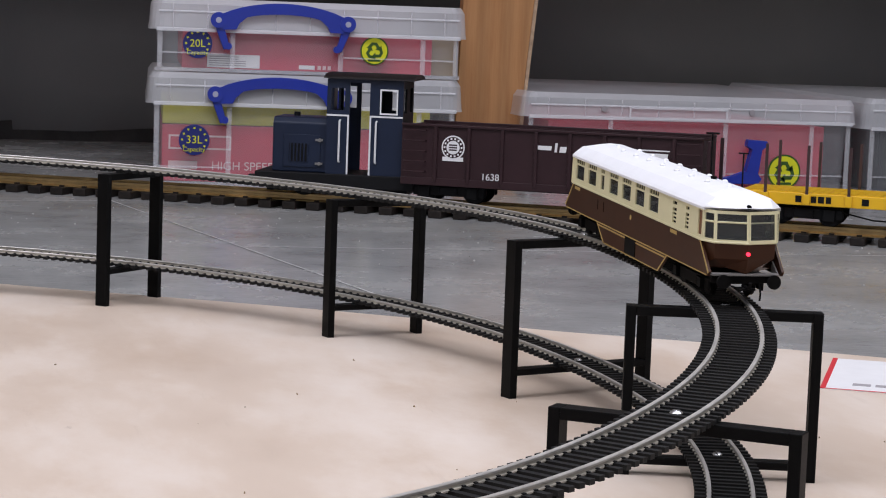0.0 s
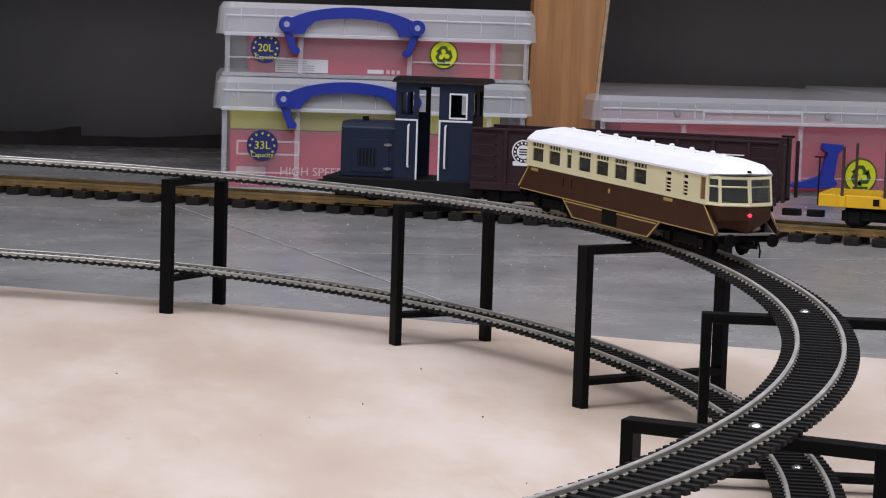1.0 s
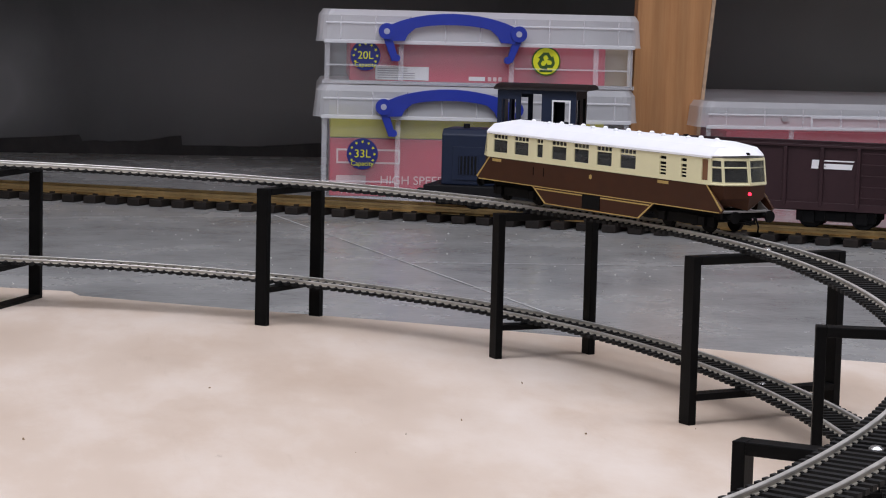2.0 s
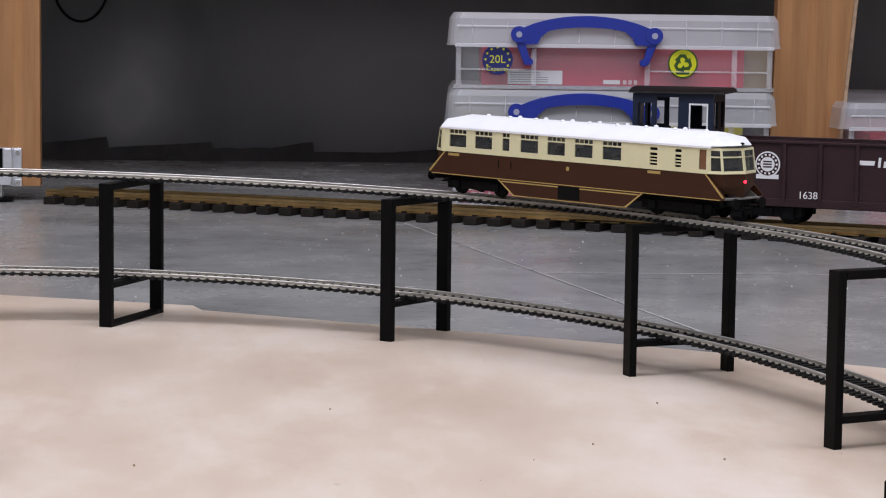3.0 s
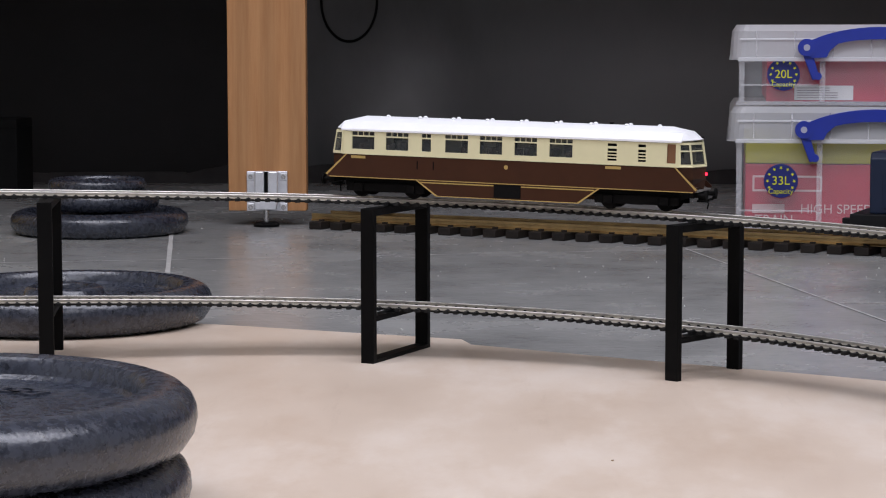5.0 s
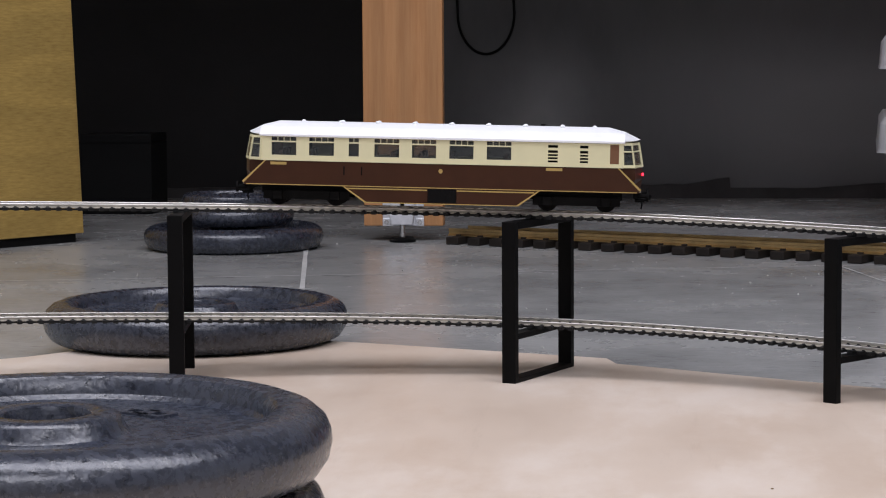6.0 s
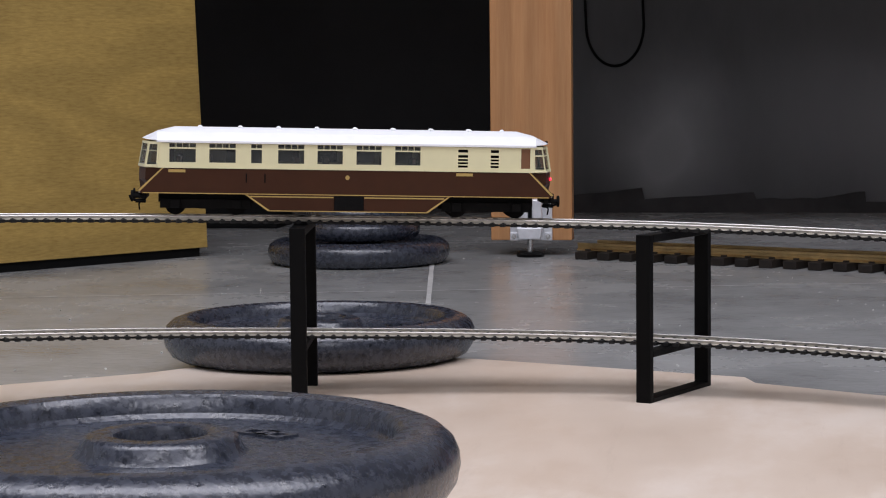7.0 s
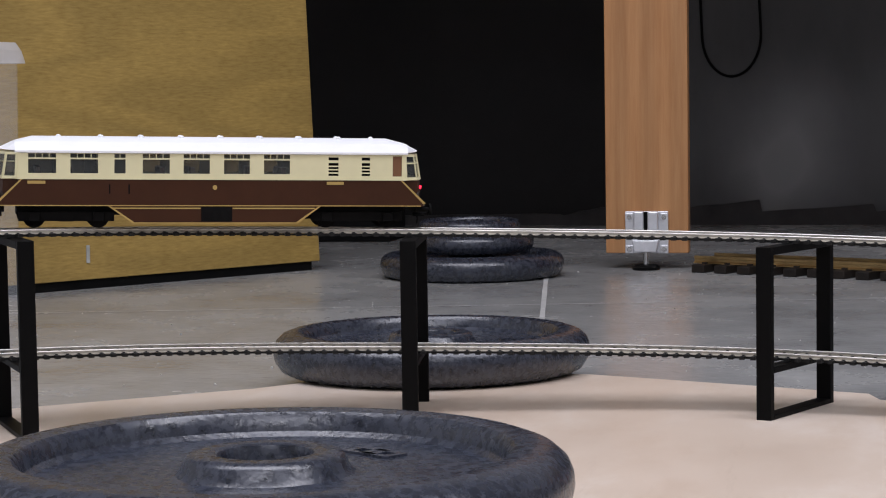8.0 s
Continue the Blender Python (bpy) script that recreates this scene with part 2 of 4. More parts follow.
def rod(p, q, r, n=10, bm=None, r2=None):
    own = bmesh.new()
    p, q = Vector(p), Vector(q)
    bmesh.ops.create_cone(own, cap_ends=True, segments=n, radius1=r, radius2=r if r2 is None else r2, depth=(q - p).length,
                          matrix=Matrix.Translation((p + q) / 2) @ (q - p).to_track_quat("Z", "Y").to_matrix().to_4x4())
    return merge(bm, own)


def tube(points, r, n=8, bm=None):
    own = bmesh.new()
    pts = [Vector(p) for p in points]
    rings = []
    for i, p in enumerate(pts):
        d = (pts[min(i + 1, len(pts) - 1)] - pts[max(i - 1, 0)]).normalized()
        u = d.orthogonal().normalized() if i == 0 else (u - d * u.dot(d)).normalized()
        w = d.cross(u)
        rings.append([own.verts.new(p + r * (math.cos(2 * math.pi * k / n) * u + math.sin(2 * math.pi * k / n) * w)) for k in range(n)])
    for a, b in zip(rings, rings[1:]):
        for k in range(n):
            own.faces.new((a[k], a[(k + 1) % n], b[(k + 1) % n], b[k]))
    own.faces.new(rings[0][::-1])
    own.faces.new(rings[-1])
    return merge(bm, own)


def lathe(profile, n=64, bm=None, wobble=0.0):
    """Turn (radius, z) points round the z axis; the first and last close on the axis when their radius is 0."""
    own = bmesh.new()
    rings = []
    for r, z in profile:
        if r == 0:
            rings.append([own.verts.new((0, 0, z))])
        else:
            ring = []
            for k in range(n):
                a = 2 * math.pi * k / n
                d = 1 + wobble * noise.noise(Vector((3 * math.cos(a), 3 * math.sin(a), 40 * z)))
                ring.append(own.verts.new((r * d * math.cos(a), r * d * math.sin(a), z + wobble * 0.05 * noise.noise(Vector((4 * math.cos(a), 4 * math.sin(a), 30 * r))))))
            rings.append(ring)
    for a, b in zip(rings, rings[1:]):
        for k in range(n):
            k2 = (k + 1) % n
            if len(a) == 1:
                own.faces.new((a[0], b[k], b[k2]))
            elif len(b) == 1:
                own.faces.new((a[k], a[k2], b[0]))
            else:
                own.faces.new((a[k], a[k2], b[k2], b[k]))
    if len(rings[0]) > 1 and rings[0] is not rings[-1]:
        if len(rings[-1]) > 1:
            for k in range(n):
                own.faces.new((rings[-1][k], rings[-1][(k + 1) % n], rings[0][(k + 1) % n], rings[0][k]))
    return merge(bm, own)


def panel(x0, x1, z0, z1, y0, y1, holes, bm=None):
    """An upright panel with rectangular holes (x0, x1, z0, z1) through it."""
    xs = sorted({x0, x1, *[v for h in holes for v in h[:2]]})
    zs = sorted({z0, z1, *[v for h in holes for v in h[2:]]})
    own = bmesh.new()
    solid = {}
    for i in range(len(xs) - 1):
        for j in range(len(zs) - 1):
            cx, cz = (xs[i] + xs[i + 1]) / 2, (zs[j] + zs[j + 1]) / 2
            solid[i, j] = not any(h[0] < cx < h[1] and h[2] < cz < h[3] for h in holes)
    verts = {}

    def v(i, j, y):
        if (i, j, y) not in verts:
            verts[i, j, y] = own.verts.new((xs[i], y, zs[j]))
        return verts[i, j, y]
    for (i, j), s in solid.items():
        if not s:
            continue
        for y in (y0, y1):
            own.faces.new((v(i, j, y), v(i + 1, j, y), v(i + 1, j + 1, y), v(i, j + 1, y)))
        for di, dj, a, b in ((-1, 0, (i, j), (i, j + 1)), (1, 0, (i + 1, j), (i + 1, j + 1)), (0, -1, (i, j), (i + 1, j)), (0, 1, (i, j + 1), (i + 1, j + 1))):
            if not solid.get((i + di, j + dj), False):
                own.faces.new((v(*a, y0), v(*b, y0), v(*b, y1), v(*a, y1)))
    return merge(bm, own)


def text(name, body, size, material, parent, at, label=""):
    """Raised lettering, centred, lying in its xy plane."""
    cu = bpy.data.curves.new(name, "FONT")
    cu.body, cu.size, cu.extrude, cu.align_x, cu.align_y = body, size, 0.0002, "CENTER", "CENTER"
    tmp = new("lettering_curve", cu)
    me = bpy.data.meshes.new_from_object(tmp.evaluated_get(bpy.context.evaluated_depsgraph_get()))
    bpy.data.objects.remove(tmp)
    bpy.data.curves.remove(cu)
    me.materials.append(material)
    ob = new(name, me)
    ob.parent, ob.matrix_basis = parent, at
    if label:
        tagged(ob, label)
    return ob


FRONT = pose(0, 0, 0, 90, 0, 0)  # letters upright, read from -y


# ---- setting ----
def plain(name, bm, material, label="", smooth=False):
    return tagged(part(name, bm, material, None, label, smooth), kind="structure")


floor = plain("floor", box(-2.6, 2.8, -2.2, 3.68, -0.05, 0.0), FLOOR, "grey painted floor with pale seams and dust")
plain("wall_north_1", box(-0.47, 2.8, 3.68, 3.78, 0.0, 0.62), WALL, "dark charcoal painted wall foot, mottled, with pale light painted in")
plain("wall_north_2", box(-2.6, -0.47, 3.68, 3.78, 0.0, 0.62), WALLBLACK, "near-black wall foot behind the table legs")
# Unseen upper wall, added pale to brighten reflections in floor and plates.
plain("wall_north_3", box(-2.6, 2.8, 3.68, 3.78, 0.62, 2.4), PALE, "pale plain wall above the dark foot, added out of view")
plain("wall_south", box(-2.6, 2.8, -2.3, -2.2, 0.0, 2.4), PALE, "pale plain wall")
plain("wall_west", box(-2.7, -2.6, -2.3, 3.78, 0.0, 2.4), PALE, "pale plain wall")
plain("wall_east", box(2.8, 2.9, -2.3, 3.78, 0.0, 2.4), PALE, "pale plain wall")
plain("ceiling", box(-2.7, 2.9, -2.3, 3.78, 2.4, 2.5), PALE, "pale plain ceiling")


def wall_foot():
    """A ragged tarred strip along the foot of the dark wall."""
    rng = random.Random(4)
    pts, x = [(-2.6, 0.0)], -2.6
    top = []
    while x < 2.72:
        w, z = rng.uniform(0.05, 0.2), rng.uniform(0.012, 0.028)
        lift = rng.choice((0.0, 0.0, 0.012))
        for i in range(5):
            top.append((x + w * i / 4, z + lift * i / 4 + rng.uniform(-0.0012, 0.0012)))
        x += w + rng.uniform(0.001, 0.006)
    pts += top + [(2.8, 0.0)]
    return prism(pts, 3.672, 3.684)


plain("baseboard", wall_foot(), TAR, "ragged black tar strip along the wall foot")


def seam(a, b, w):
    a, b = Vector((*a, 0)), Vector((*b, 0))
    n = (b - a).normalized().cross(Vector((0, 0, 1))) * w / 2
    bm = bmesh.new()
    steps = 14
    lo = []
    hi = []
    for i in range(steps + 1):
        p = a.lerp(b, i / steps)
        k = 1 + 0.25 * noise.noise(p * 9)
        lo.append(bm.verts.new(p - n * k + Vector((0, 0, 0.0008))))
        hi.append(bm.verts.new(p + n * k + Vector((0, 0, 0.0008))))
    for i in range(steps):
        bm.faces.new((lo[i], lo[i + 1], hi[i + 1], hi[i]))
    return bm


for ends, w in ((((0.146, 2.539), (0.33, 1.60)), 0.0022), (((0.25, 2.03), (1.6, 2.0)), 0.002), (((-0.47, 2.72), (-0.395, 2.25)), 0.0055), (((-1.6, 2.12), (0.25, 2.55)), 0.002)):
    part("seam", seam(*ends, w), SEAM, floor)

EDGE = [(-1.25, 1.02), (-0.643, 1.558), (-0.502, 1.675), (-0.405, 1.80), (-0.277, 1.773), (-0.149, 1.722), (-0.078, 1.693), (-0.07, 1.665), (0.05, 1.592), (0.168, 1.526), (0.247, 1.478),
        (0.33, 1.423), (0.407, 1.371), (0.499, 1.322), (0.57, 1.28), (1.0, 1.0), (0.65, -0.1), (-1.1, -0.1)]
plain("ground", prism(EDGE, 0.0005, 0.012, "z"), PLYBOARD, "pale birch plywood baseboard lying on the floor")


def grit(n, seed, place, size):
    """Loose crumbs scattered on a surface."""
    rng = random.Random(seed)
    bm = bmesh.new()
    for _ in range(n):
        x, y, z = place(rng)
        s = size * rng.uniform(0.4, 1.4)
        m = pose(x, y, z + s * 0.3, rng.uniform(0, 90), rng.uniform(0, 90), rng.uniform(0, 360))
        own = bmesh.new()
        bmesh.ops.create_icosphere(own, subdivisions=1, radius=s, matrix=m @ Matrix.Diagonal((1, rng.uniform(0.4, 1), 0.4, 1)))
        merge(bm, own)
    return bm


# ---- the spiral railway ----
CX, CY = -0.2308, 0.9976
# radius and bearing of the spiral at each trestle, from the seventh before the middle one to the sixth after it
RADIUS = (0.62, 0.625, 0.636, 0.605, 0.591, 0.585, 0.602, 0.6177, 0.6211, 0.597, 0.597, 0.575, 0.575, 0.575)
ANGLE = (-111, -87.5, -64, -40.1, -13.2, 11.73, 36.25, 58.63, 79.87, 102.8, 127.4, 149.5, 172, 195)


def poly(c, x):
    v = 0.0
    for a in c:
        v = v * x + a
    return v

LEVEL = (0.084, 0.086, 0.0905, 0.0926, 0.1014, 0.1106, 0.1121, 0.1149, 0.1196, 0.1261, 0.1332, 0.1386, 0.142, 0.145)
DROP = (0.08, 0.08, 0.08, 0.0795, 0.0795, 0.0805, 0.0765, 0.0742, 0.0745, 0.0752, 0.0757, 0.076, 0.076, 0.076)


def between(v, k):
    i = min(max(math.floor(k) + 7, 1), len(v) - 3)
    f = k - (i - 7)
    a, b, c, d = v[i - 1:i + 3]
    return 0.5 * (2 * b + (c - a) * f + (2 * a - 5 * b + 4 * c - d) * f * f + (3 * b - a - 3 * c + d) * f ** 3)


def radial(k):
    a = radians(between(ANGLE, k))
    return Vector((math.cos(a), math.sin(a), 0))


def centre(k):
    return Vector((CX, CY, 0)) + radial(k) * between(RADIUS, k)


def level(k, tier=0):
    """Top of the cross bar that carries the track; tier 1 is the turn below."""
    return max(between(LEVEL, k) - between(DROP, k) * tier, 0.0128)


KS = np.linspace(-6.6, 5, 5801)
ARC = np.concatenate(([0], np.cumsum([(centre(b) - centre(a)).length for a, b in zip(KS, KS[1:])])))


def k_at(s):
    return float(np.interp(s, ARC, KS))


def s_at(k):
    return float(np.interp(k, KS, ARC))


def sweep(tier, offset, profile, k0, k1, n):
    """Push a profile of (across, up) points along the track."""
    bm = bmesh.new()
    rings = []
    for i in range(n + 1):
        k = k0 + (k1 - k0) * i / n
        r = radial(k)
        c = centre(k) + r * offset + Vector((0, 0, level(k, tier)))
        rings.append([bm.verts.new(c + r * a + Vector((0, 0, u))) for a, u in profile])
    m = len(profile)
    for a, b in zip(rings, rings[1:]):
        for j in range(m):
            bm.faces.new((a[j], a[(j + 1) % m], b[(j + 1) % m], b[j]))
    bm.faces.new(rings[0])
    bm.faces.new(rings[-1][::-1])
    return bm


GAUGE, TIE = 0.0212, 0.0355
RAILHEAD = [(-0.0009, 0.0038), (0.0009, 0.0038), (0.001, 0.0045), (0.0008, 0.0048), (-0.0008, 0.0048), (-0.001, 0.0045)]
RAILFOOT = [(-0.0013, 0.0019), (0.0013, 0.0019), (0.0013, 0.0024), (0.0007, 0.0027), (0.0007, 0.0037), (-0.0007, 0.0037), (-0.0007, 0.0027), (-0.0013, 0.0024)]


def tie_shape():
    """A sleeper with a chair clasping each rail."""
    bm = box(-TIE / 2, TIE / 2, -0.0016, 0.0016, 0.0004, 0.0024)
    for x in (-GAUGE / 2, GAUGE / 2):
        for e in (-1, 1):
            box(x + e * 0.0012 - 0.0006, x + e * 0.0012 + 0.0006, -0.0008, 0.0008, 0.0022, 0.0029, bm=bm)
    return bm


TIEMESH = finish("sleeper", tie_shape(), SLEEPER)
SCREW = finish("screw", lathe([(0, 0.0034), (0.0016, 0.0032), (0.0028, 0.0022), (0.003, 0.0012), (0, 0.0012)], 14), STEEL, True)


def spiral_track(tier, k0, k1):
    t = thing("upper_track" if tier == 0 else "lower_track", Matrix.Identity(4), ("curved model railway track on black trestles" if tier == 0 else "lower turn of curved model railway track on the trestles"), "railway track")
    for side in (-1, 1):
        part("rail", sweep(tier, side * GAUGE / 2, RAILHEAD, k0, k1, 220), RAIL, t)
        part("rail_web", sweep(tier, side * GAUGE / 2, RAILFOOT, k0, k1, 220), RAILSIDE, t)
    s, end = s_at(k0), s_at(k1)
    rest = bmesh.new()
    near0, near1 = s_at(-4.9), s_at(3.3)
    while s < end:
        k = k_at(s)
        c = centre(k)
        m = pose(c.x, c.y, level(k, tier), 0, 0, between(ANGLE, k))
        if near0 < s < near1 and 0.0072 * 300 > s - near0:
            ob = new("sleeper", TIEMESH)
            ob.parent, ob.matrix_basis = t, m
        else:
            own = tie_shape()
            own.transform(m)
            merge(rest, own)
        s += 0.0072
    tagged(part("sleeper_run", rest, SLEEPER, t), kind="stuff")
    web = bmesh.new()
    for side in (-1, 1):
        merge(web, sweep(tier, side * GAUGE / 2, [(-0.0009, 0.0004), (0.0009, 0.0004), (0.0009, 0.0015), (-0.0009, 0.0015)], k0, k1, 200))
    part("sleeper_web", web, SLEEPER, t)
    for k in range(-4, 4):
        c = centre(k)
        ob = new("screw", SCREW)
        ob.parent, ob.matrix_basis = t, pose(c.x, c.y, level(k, tier) + 0.0002)
    return t


spiral_track(0, -6.4, 4.6)
spiral_track(1, -5.9, 4.6)


TURNED = {3: 123.5, 2: 98.5, 1: 67.7, 0: 50.2, -1: 17.2, -2: 22.0, -3: -15.5, -4: -36.5}  # as they really stand, not quite square to the track


def trestle(k, foot):
    c = centre(k)
    WIDE = {-2: 0.108, 0: 0.0703, -1: 0.073, -3: 0.097, -4: 0.1, 1: 0.0874}.get(k, 0.092)
    t = thing("trestle", pose(c.x, c.y, 0.012, 0, 0, TURNED.get(k, between(ANGLE, k))), "slim black plastic trestle frame standing on the plywood", "trestle", "trestles under the track")
    h, hl = level(k) - 0.012, level(k, 1) - 0.012
    for x in (-1, 1):
        part("post", box(x * WIDE / 2 - 0.0026, x * WIDE / 2 + 0.0026, -0.005, 0.005, 0, h, 0.0004), BLACK, t)
    part("top_bar", box(-WIDE / 2 + 0.0026, WIDE / 2 - 0.0026, -0.005, 0.005, h - 0.005, h, 0.0004), BLACK, t)
    if hl > 0.006:
        part("lower_bar", box(-WIDE / 2 + 0.0026, WIDE / 2 - 0.0026, -0.005, 0.005, hl - 0.004, hl, 0.0004), BLACK, t)
    if foot:
        part("foot_bar", box(-WIDE / 2 + 0.0026, WIDE / 2 - 0.0026, -0.005, 0.005, 0, 0.003, 0.0004), BLACK, t)
    return t


for k in range(-5, 5):
    trestle(k, k in (1, 3, 4))


# ---- the railcar ----
CAR, CAR_WIDE, CAR_HIGH = 1.085, 1.14, 1.165


def railcar():
    """Front (the end with the red light) towards +x, wheels on z = 0; built in millimetres of the model."""
    t = thing("railcar", pose(0, 0, 0), "cream and chocolate model railcar with a white roof", "model train")
    S = Matrix.Diagonal((0.001 * CAR, 0.001 * CAR_WIDE, 0.001 * CAR_HIGH, 1))

    def add(name, bm, material, parent=t, label="", smooth=False):
        bm.transform(S)
        return part(name, bm, material, parent, label, smooth)
    wins = [(-105.5, -90), (-82, -66.5), (-57.3, -51), (-41.3, -25.9), (-18, -3), (5.2, 20.1), (28.3, 43.4)]
    vents = [(66, 72), (85.6, 90.6)]
    W = 17.8
    holes = []
    for a, b in wins:
        holes += [(a, b, 28.8, 36.2), (a, b, 37.0, 39.2)]
    for a, b in vents:
        holes += [(a, b, 28.0, 35.0), (a, b, 36.4, 38.0)]
    holes.append((104, 109.5, 27.8, 38.8))
    for s in (-1, 1):
        hs = holes if s < 0 else [(-b, -a, c, d) for a, b, c, d in holes]
        side = add("upper_side", panel(-112, 112, 26, 39.8, s * W, s * (W - 0.9), hs), CREAM)
        lower = [(-124, 13.5), (-122, 11.5), (122, 11.5), (124, 13.5), (109, 26), (-109, 26)]
        add("lower_side", prism(lower, s * (W + 0.15), s * (W - 1.0)), BROWN)
        for a, b in wins:
            sg = (a, b) if s < 0 else (-b, -a)
            g = box(sg[0], sg[1], s * (W - 0.75) - 0.12, s * (W - 0.75) + 0.12, 28.5, 39.4)
            add("window_pane", g, GLASS, side)
            bars = bmesh.new()
            n = 4 if b - a > 8 else 2
            for i in range(1, n):
                x = sg[0] + (sg[1] - sg[0]) * i / n
                box(x - 0.25, x + 0.25, s * (W - 0.45) - 0.2, s * (W - 0.45) + 0.2, 37.0, 39.2, bm=bars)
            add("window_bar", bars, CREAM, side)
        for a, b in vents:
            sg = (a, b) if s < 0 else (-b, -a)
            for z in (29.2, 31.0, 32.8):
                add("louvre", prism([(sg[0], z), (sg[1], z), (sg[1], z + 0.7), (sg[0], z + 0.7)], s * (W - 0.2), s * (W - 0.7)), CREAM, side)
            add("vent_backing", box(sg[0] - 0.5, sg[1] + 0.5, s * (W - 1.2) - 0.1, s * (W - 1.2) + 0.1, 27.8, 38.6), DARKGREY, side)
        sg = (104, 109.5) if s < 0 else (-109.5, -104)
        add("cab_door", box(sg[0], sg[1], s * (W - 0.9) - 0.2, s * (W - 0.9) + 0.2, 27.6, 39.0), mat_door, side, "brown cab door in shadow")
        line = box(-112, 112, s * (W + 0.05), s * (W + 0.45), 25.6, 26.5)
        add("waist_line", line, CREAM)
        add("gutter_line", box(-110, 110, s * (W + 0.02), s * (W + 0.3), 39.45, 39.85), DARKGREY)
        gl = box(-121, 121, s * (W + 0.16), s * (W + 0.35), 11.5, 12.0)
        for e in (-1, 1):
            prism([(e * 109.4, 26), (e * 108.3, 26), (e * 122.6, 12.6), (e * 123.8, 13.2)], s * (W + 0.16), s * (W + 0.4), bm=gl)
        add("gold_line", gl, GOLD)
        skirt = prism([(-60.8, 11.5), (-47, 2.4), (48.3, 2.4), (61.6, 11.5)], s * (W - 0.1), s * (W - 1.2))
        sk = add("skirt", skirt, BROWN)
        sl = prism([(-60.8, 11.4), (-47, 2.3), (-46, 2.9), (-59.4, 11.4)], s * W, s * (W + 0.12))
        prism([(61.6, 11.4), (48.3, 2.3), (47.3, 2.9), (60.2, 11.4)], s * W, s * (W + 0.12), bm=sl)
        box(-47, 48, s * W, s * (W + 0.12), 2.3, 2.8, bm=sl)
        box(-58, -8.2, s * W, s * (W + 0.12), 10.0, 10.7, bm=sl)
        box(10.2, 58, s * W, s * (W + 0.12), 10.0, 10.7, bm=sl)
        add("skirt_line", sl, GOLD, sk)
        gap = (-7.8, 10) if s < 0 else (-10, 7.8)
        add("fuel_hatch", box(gap[0], gap[1], s * (W - 0.05), s * (W + 0.2), 3.4, 11.2, 0.1), DARKGREY, sk)
        for x in (-101, 70):
            add("number_patch", box(s * -x - 5, s * -x + 5, s * (W + 0.16), s * (W + 0.3), 23.2, 24.8), GOLD, label="gold running-number patch")
        for x in (-60, -49):
            add("door_edge", box(s * -x - 0.4, s * -x + 0.4, s * (W + 0.16), s * (W + 0.3), 18, 23), DARKGREY)
        crest = rod((0, s * W, 21.5), (0, s * (W + 0.35), 21.5), 1.3, 14)
        add("crest", crest, GOLD)
    # cab ends
    def face(bm, quad, thick, inner=None):
        """A pane or plate from four corners, optionally with an opening that keeps the given rims."""
        own = bmesh.new()
        q = [Vector(p) for p in quad]
        nrm = (q[1] - q[0]).cross(q[3] - q[0]).normalized() * thick
        if inner is None:
            a = [own.verts.new(p) for p in q]
            b = [own.verts.new(p - nrm) for p in q]
            own.faces.new(a)
            own.faces.new(b[::-1])
            for i in range(4):
                own.faces.new((a[i], b[i], b[(i + 1) % 4], a[(i + 1) % 4]))
        else:
            l, r, lo, hi = inner

            def bil(s_, t_):
                return q[0].lerp(q[1], s_).lerp(q[3].lerp(q[2], s_), t_)
            h = [bil(l, lo), bil(1 - r, lo), bil(1 - r, 1 - hi), bil(l, 1 - hi)]
            oa, ob_ = [own.verts.new(p) for p in q], [own.verts.new(p - nrm) for p in q]
            ia, ib = [own.verts.new(p) for p in h], [own.verts.new(p - nrm) for p in h]
            for i in range(4):
                j = (i + 1) % 4
                own.faces.new((oa[i], oa[j], ia[j], ia[i]))
                own.faces.new((ob_[i], ib[i], ib[j], ob_[j]))
                own.faces.new((ia[i], ia[j], ib[j], ib[i]))
                own.faces.new((oa[i], ob_[i], ob_[j], oa[j]))
            merge(bm, own)
            return h, nrm
        merge(bm, own)
    for e in (-1, 1):
        frame_bm, glass_bm, mull = bmesh.new(), [], bmesh.new()
        for s in (-1, 1):
            s28, m28, n28 = (e * 112, s * W, 26), (e * 119.5, s * 14.6, 26), (e * 124, 0, 26)
            s40, m40, n40 = (e * 111.5, s * (W - 0.1), 39.9), (e * 117.2, s * 14.4, 39.9), (e * 121.4, 0, 39.9)
            for quad, rim in (((s28, m28, m40, s40), (0.12, 0.1, 0.1, 0.1)), ((m28, n28, n40, m40), (0.07, 0.05, 0.1, 0.1))):
                h, nrm = face(frame_bm, quad, 0.8, rim)
                pane = bmesh.new()
                face(pane, [p - nrm * 0.4 for p in h], 0.25)
                glass_bm.append(pane)
                a, b = Vector(h[0]).lerp(h[3], 0.68), Vector(h[1]).lerp(h[2], 0.68)
                rod(a, b, 0.45, 6, bm=mull)
        end = add("cab_front", frame_bm, CREAM)
        for pane in glass_bm:
            add("windscreen", pane, GLASS, end)
        add("glazing_bar", mull, CREAM, end)
        # nose below the screens: a shallow vee tapering to the buffer beam
        nose = bmesh.new()
        top = [(e * 108, -W + 0.3, 26), (e * 119.5, -14.6, 26), (e * 124, 0, 26), (e * 119.5, 14.6, 26), (e * 108, W - 0.3, 26)]
        mid = [(e * 108, -W + 0.3, 19), (e * 119.8, -14.2, 19), (e * 124.2, 0, 19), (e * 119.8, 14.2, 19), (e * 108, W - 0.3, 19)]
        low = [(e * 108, -W + 0.6, 13), (e * 118.5, -9, 15), (e * 123, 0, 12.5), (e * 118.5, 9, 15), (e * 108, W - 0.6, 13)]
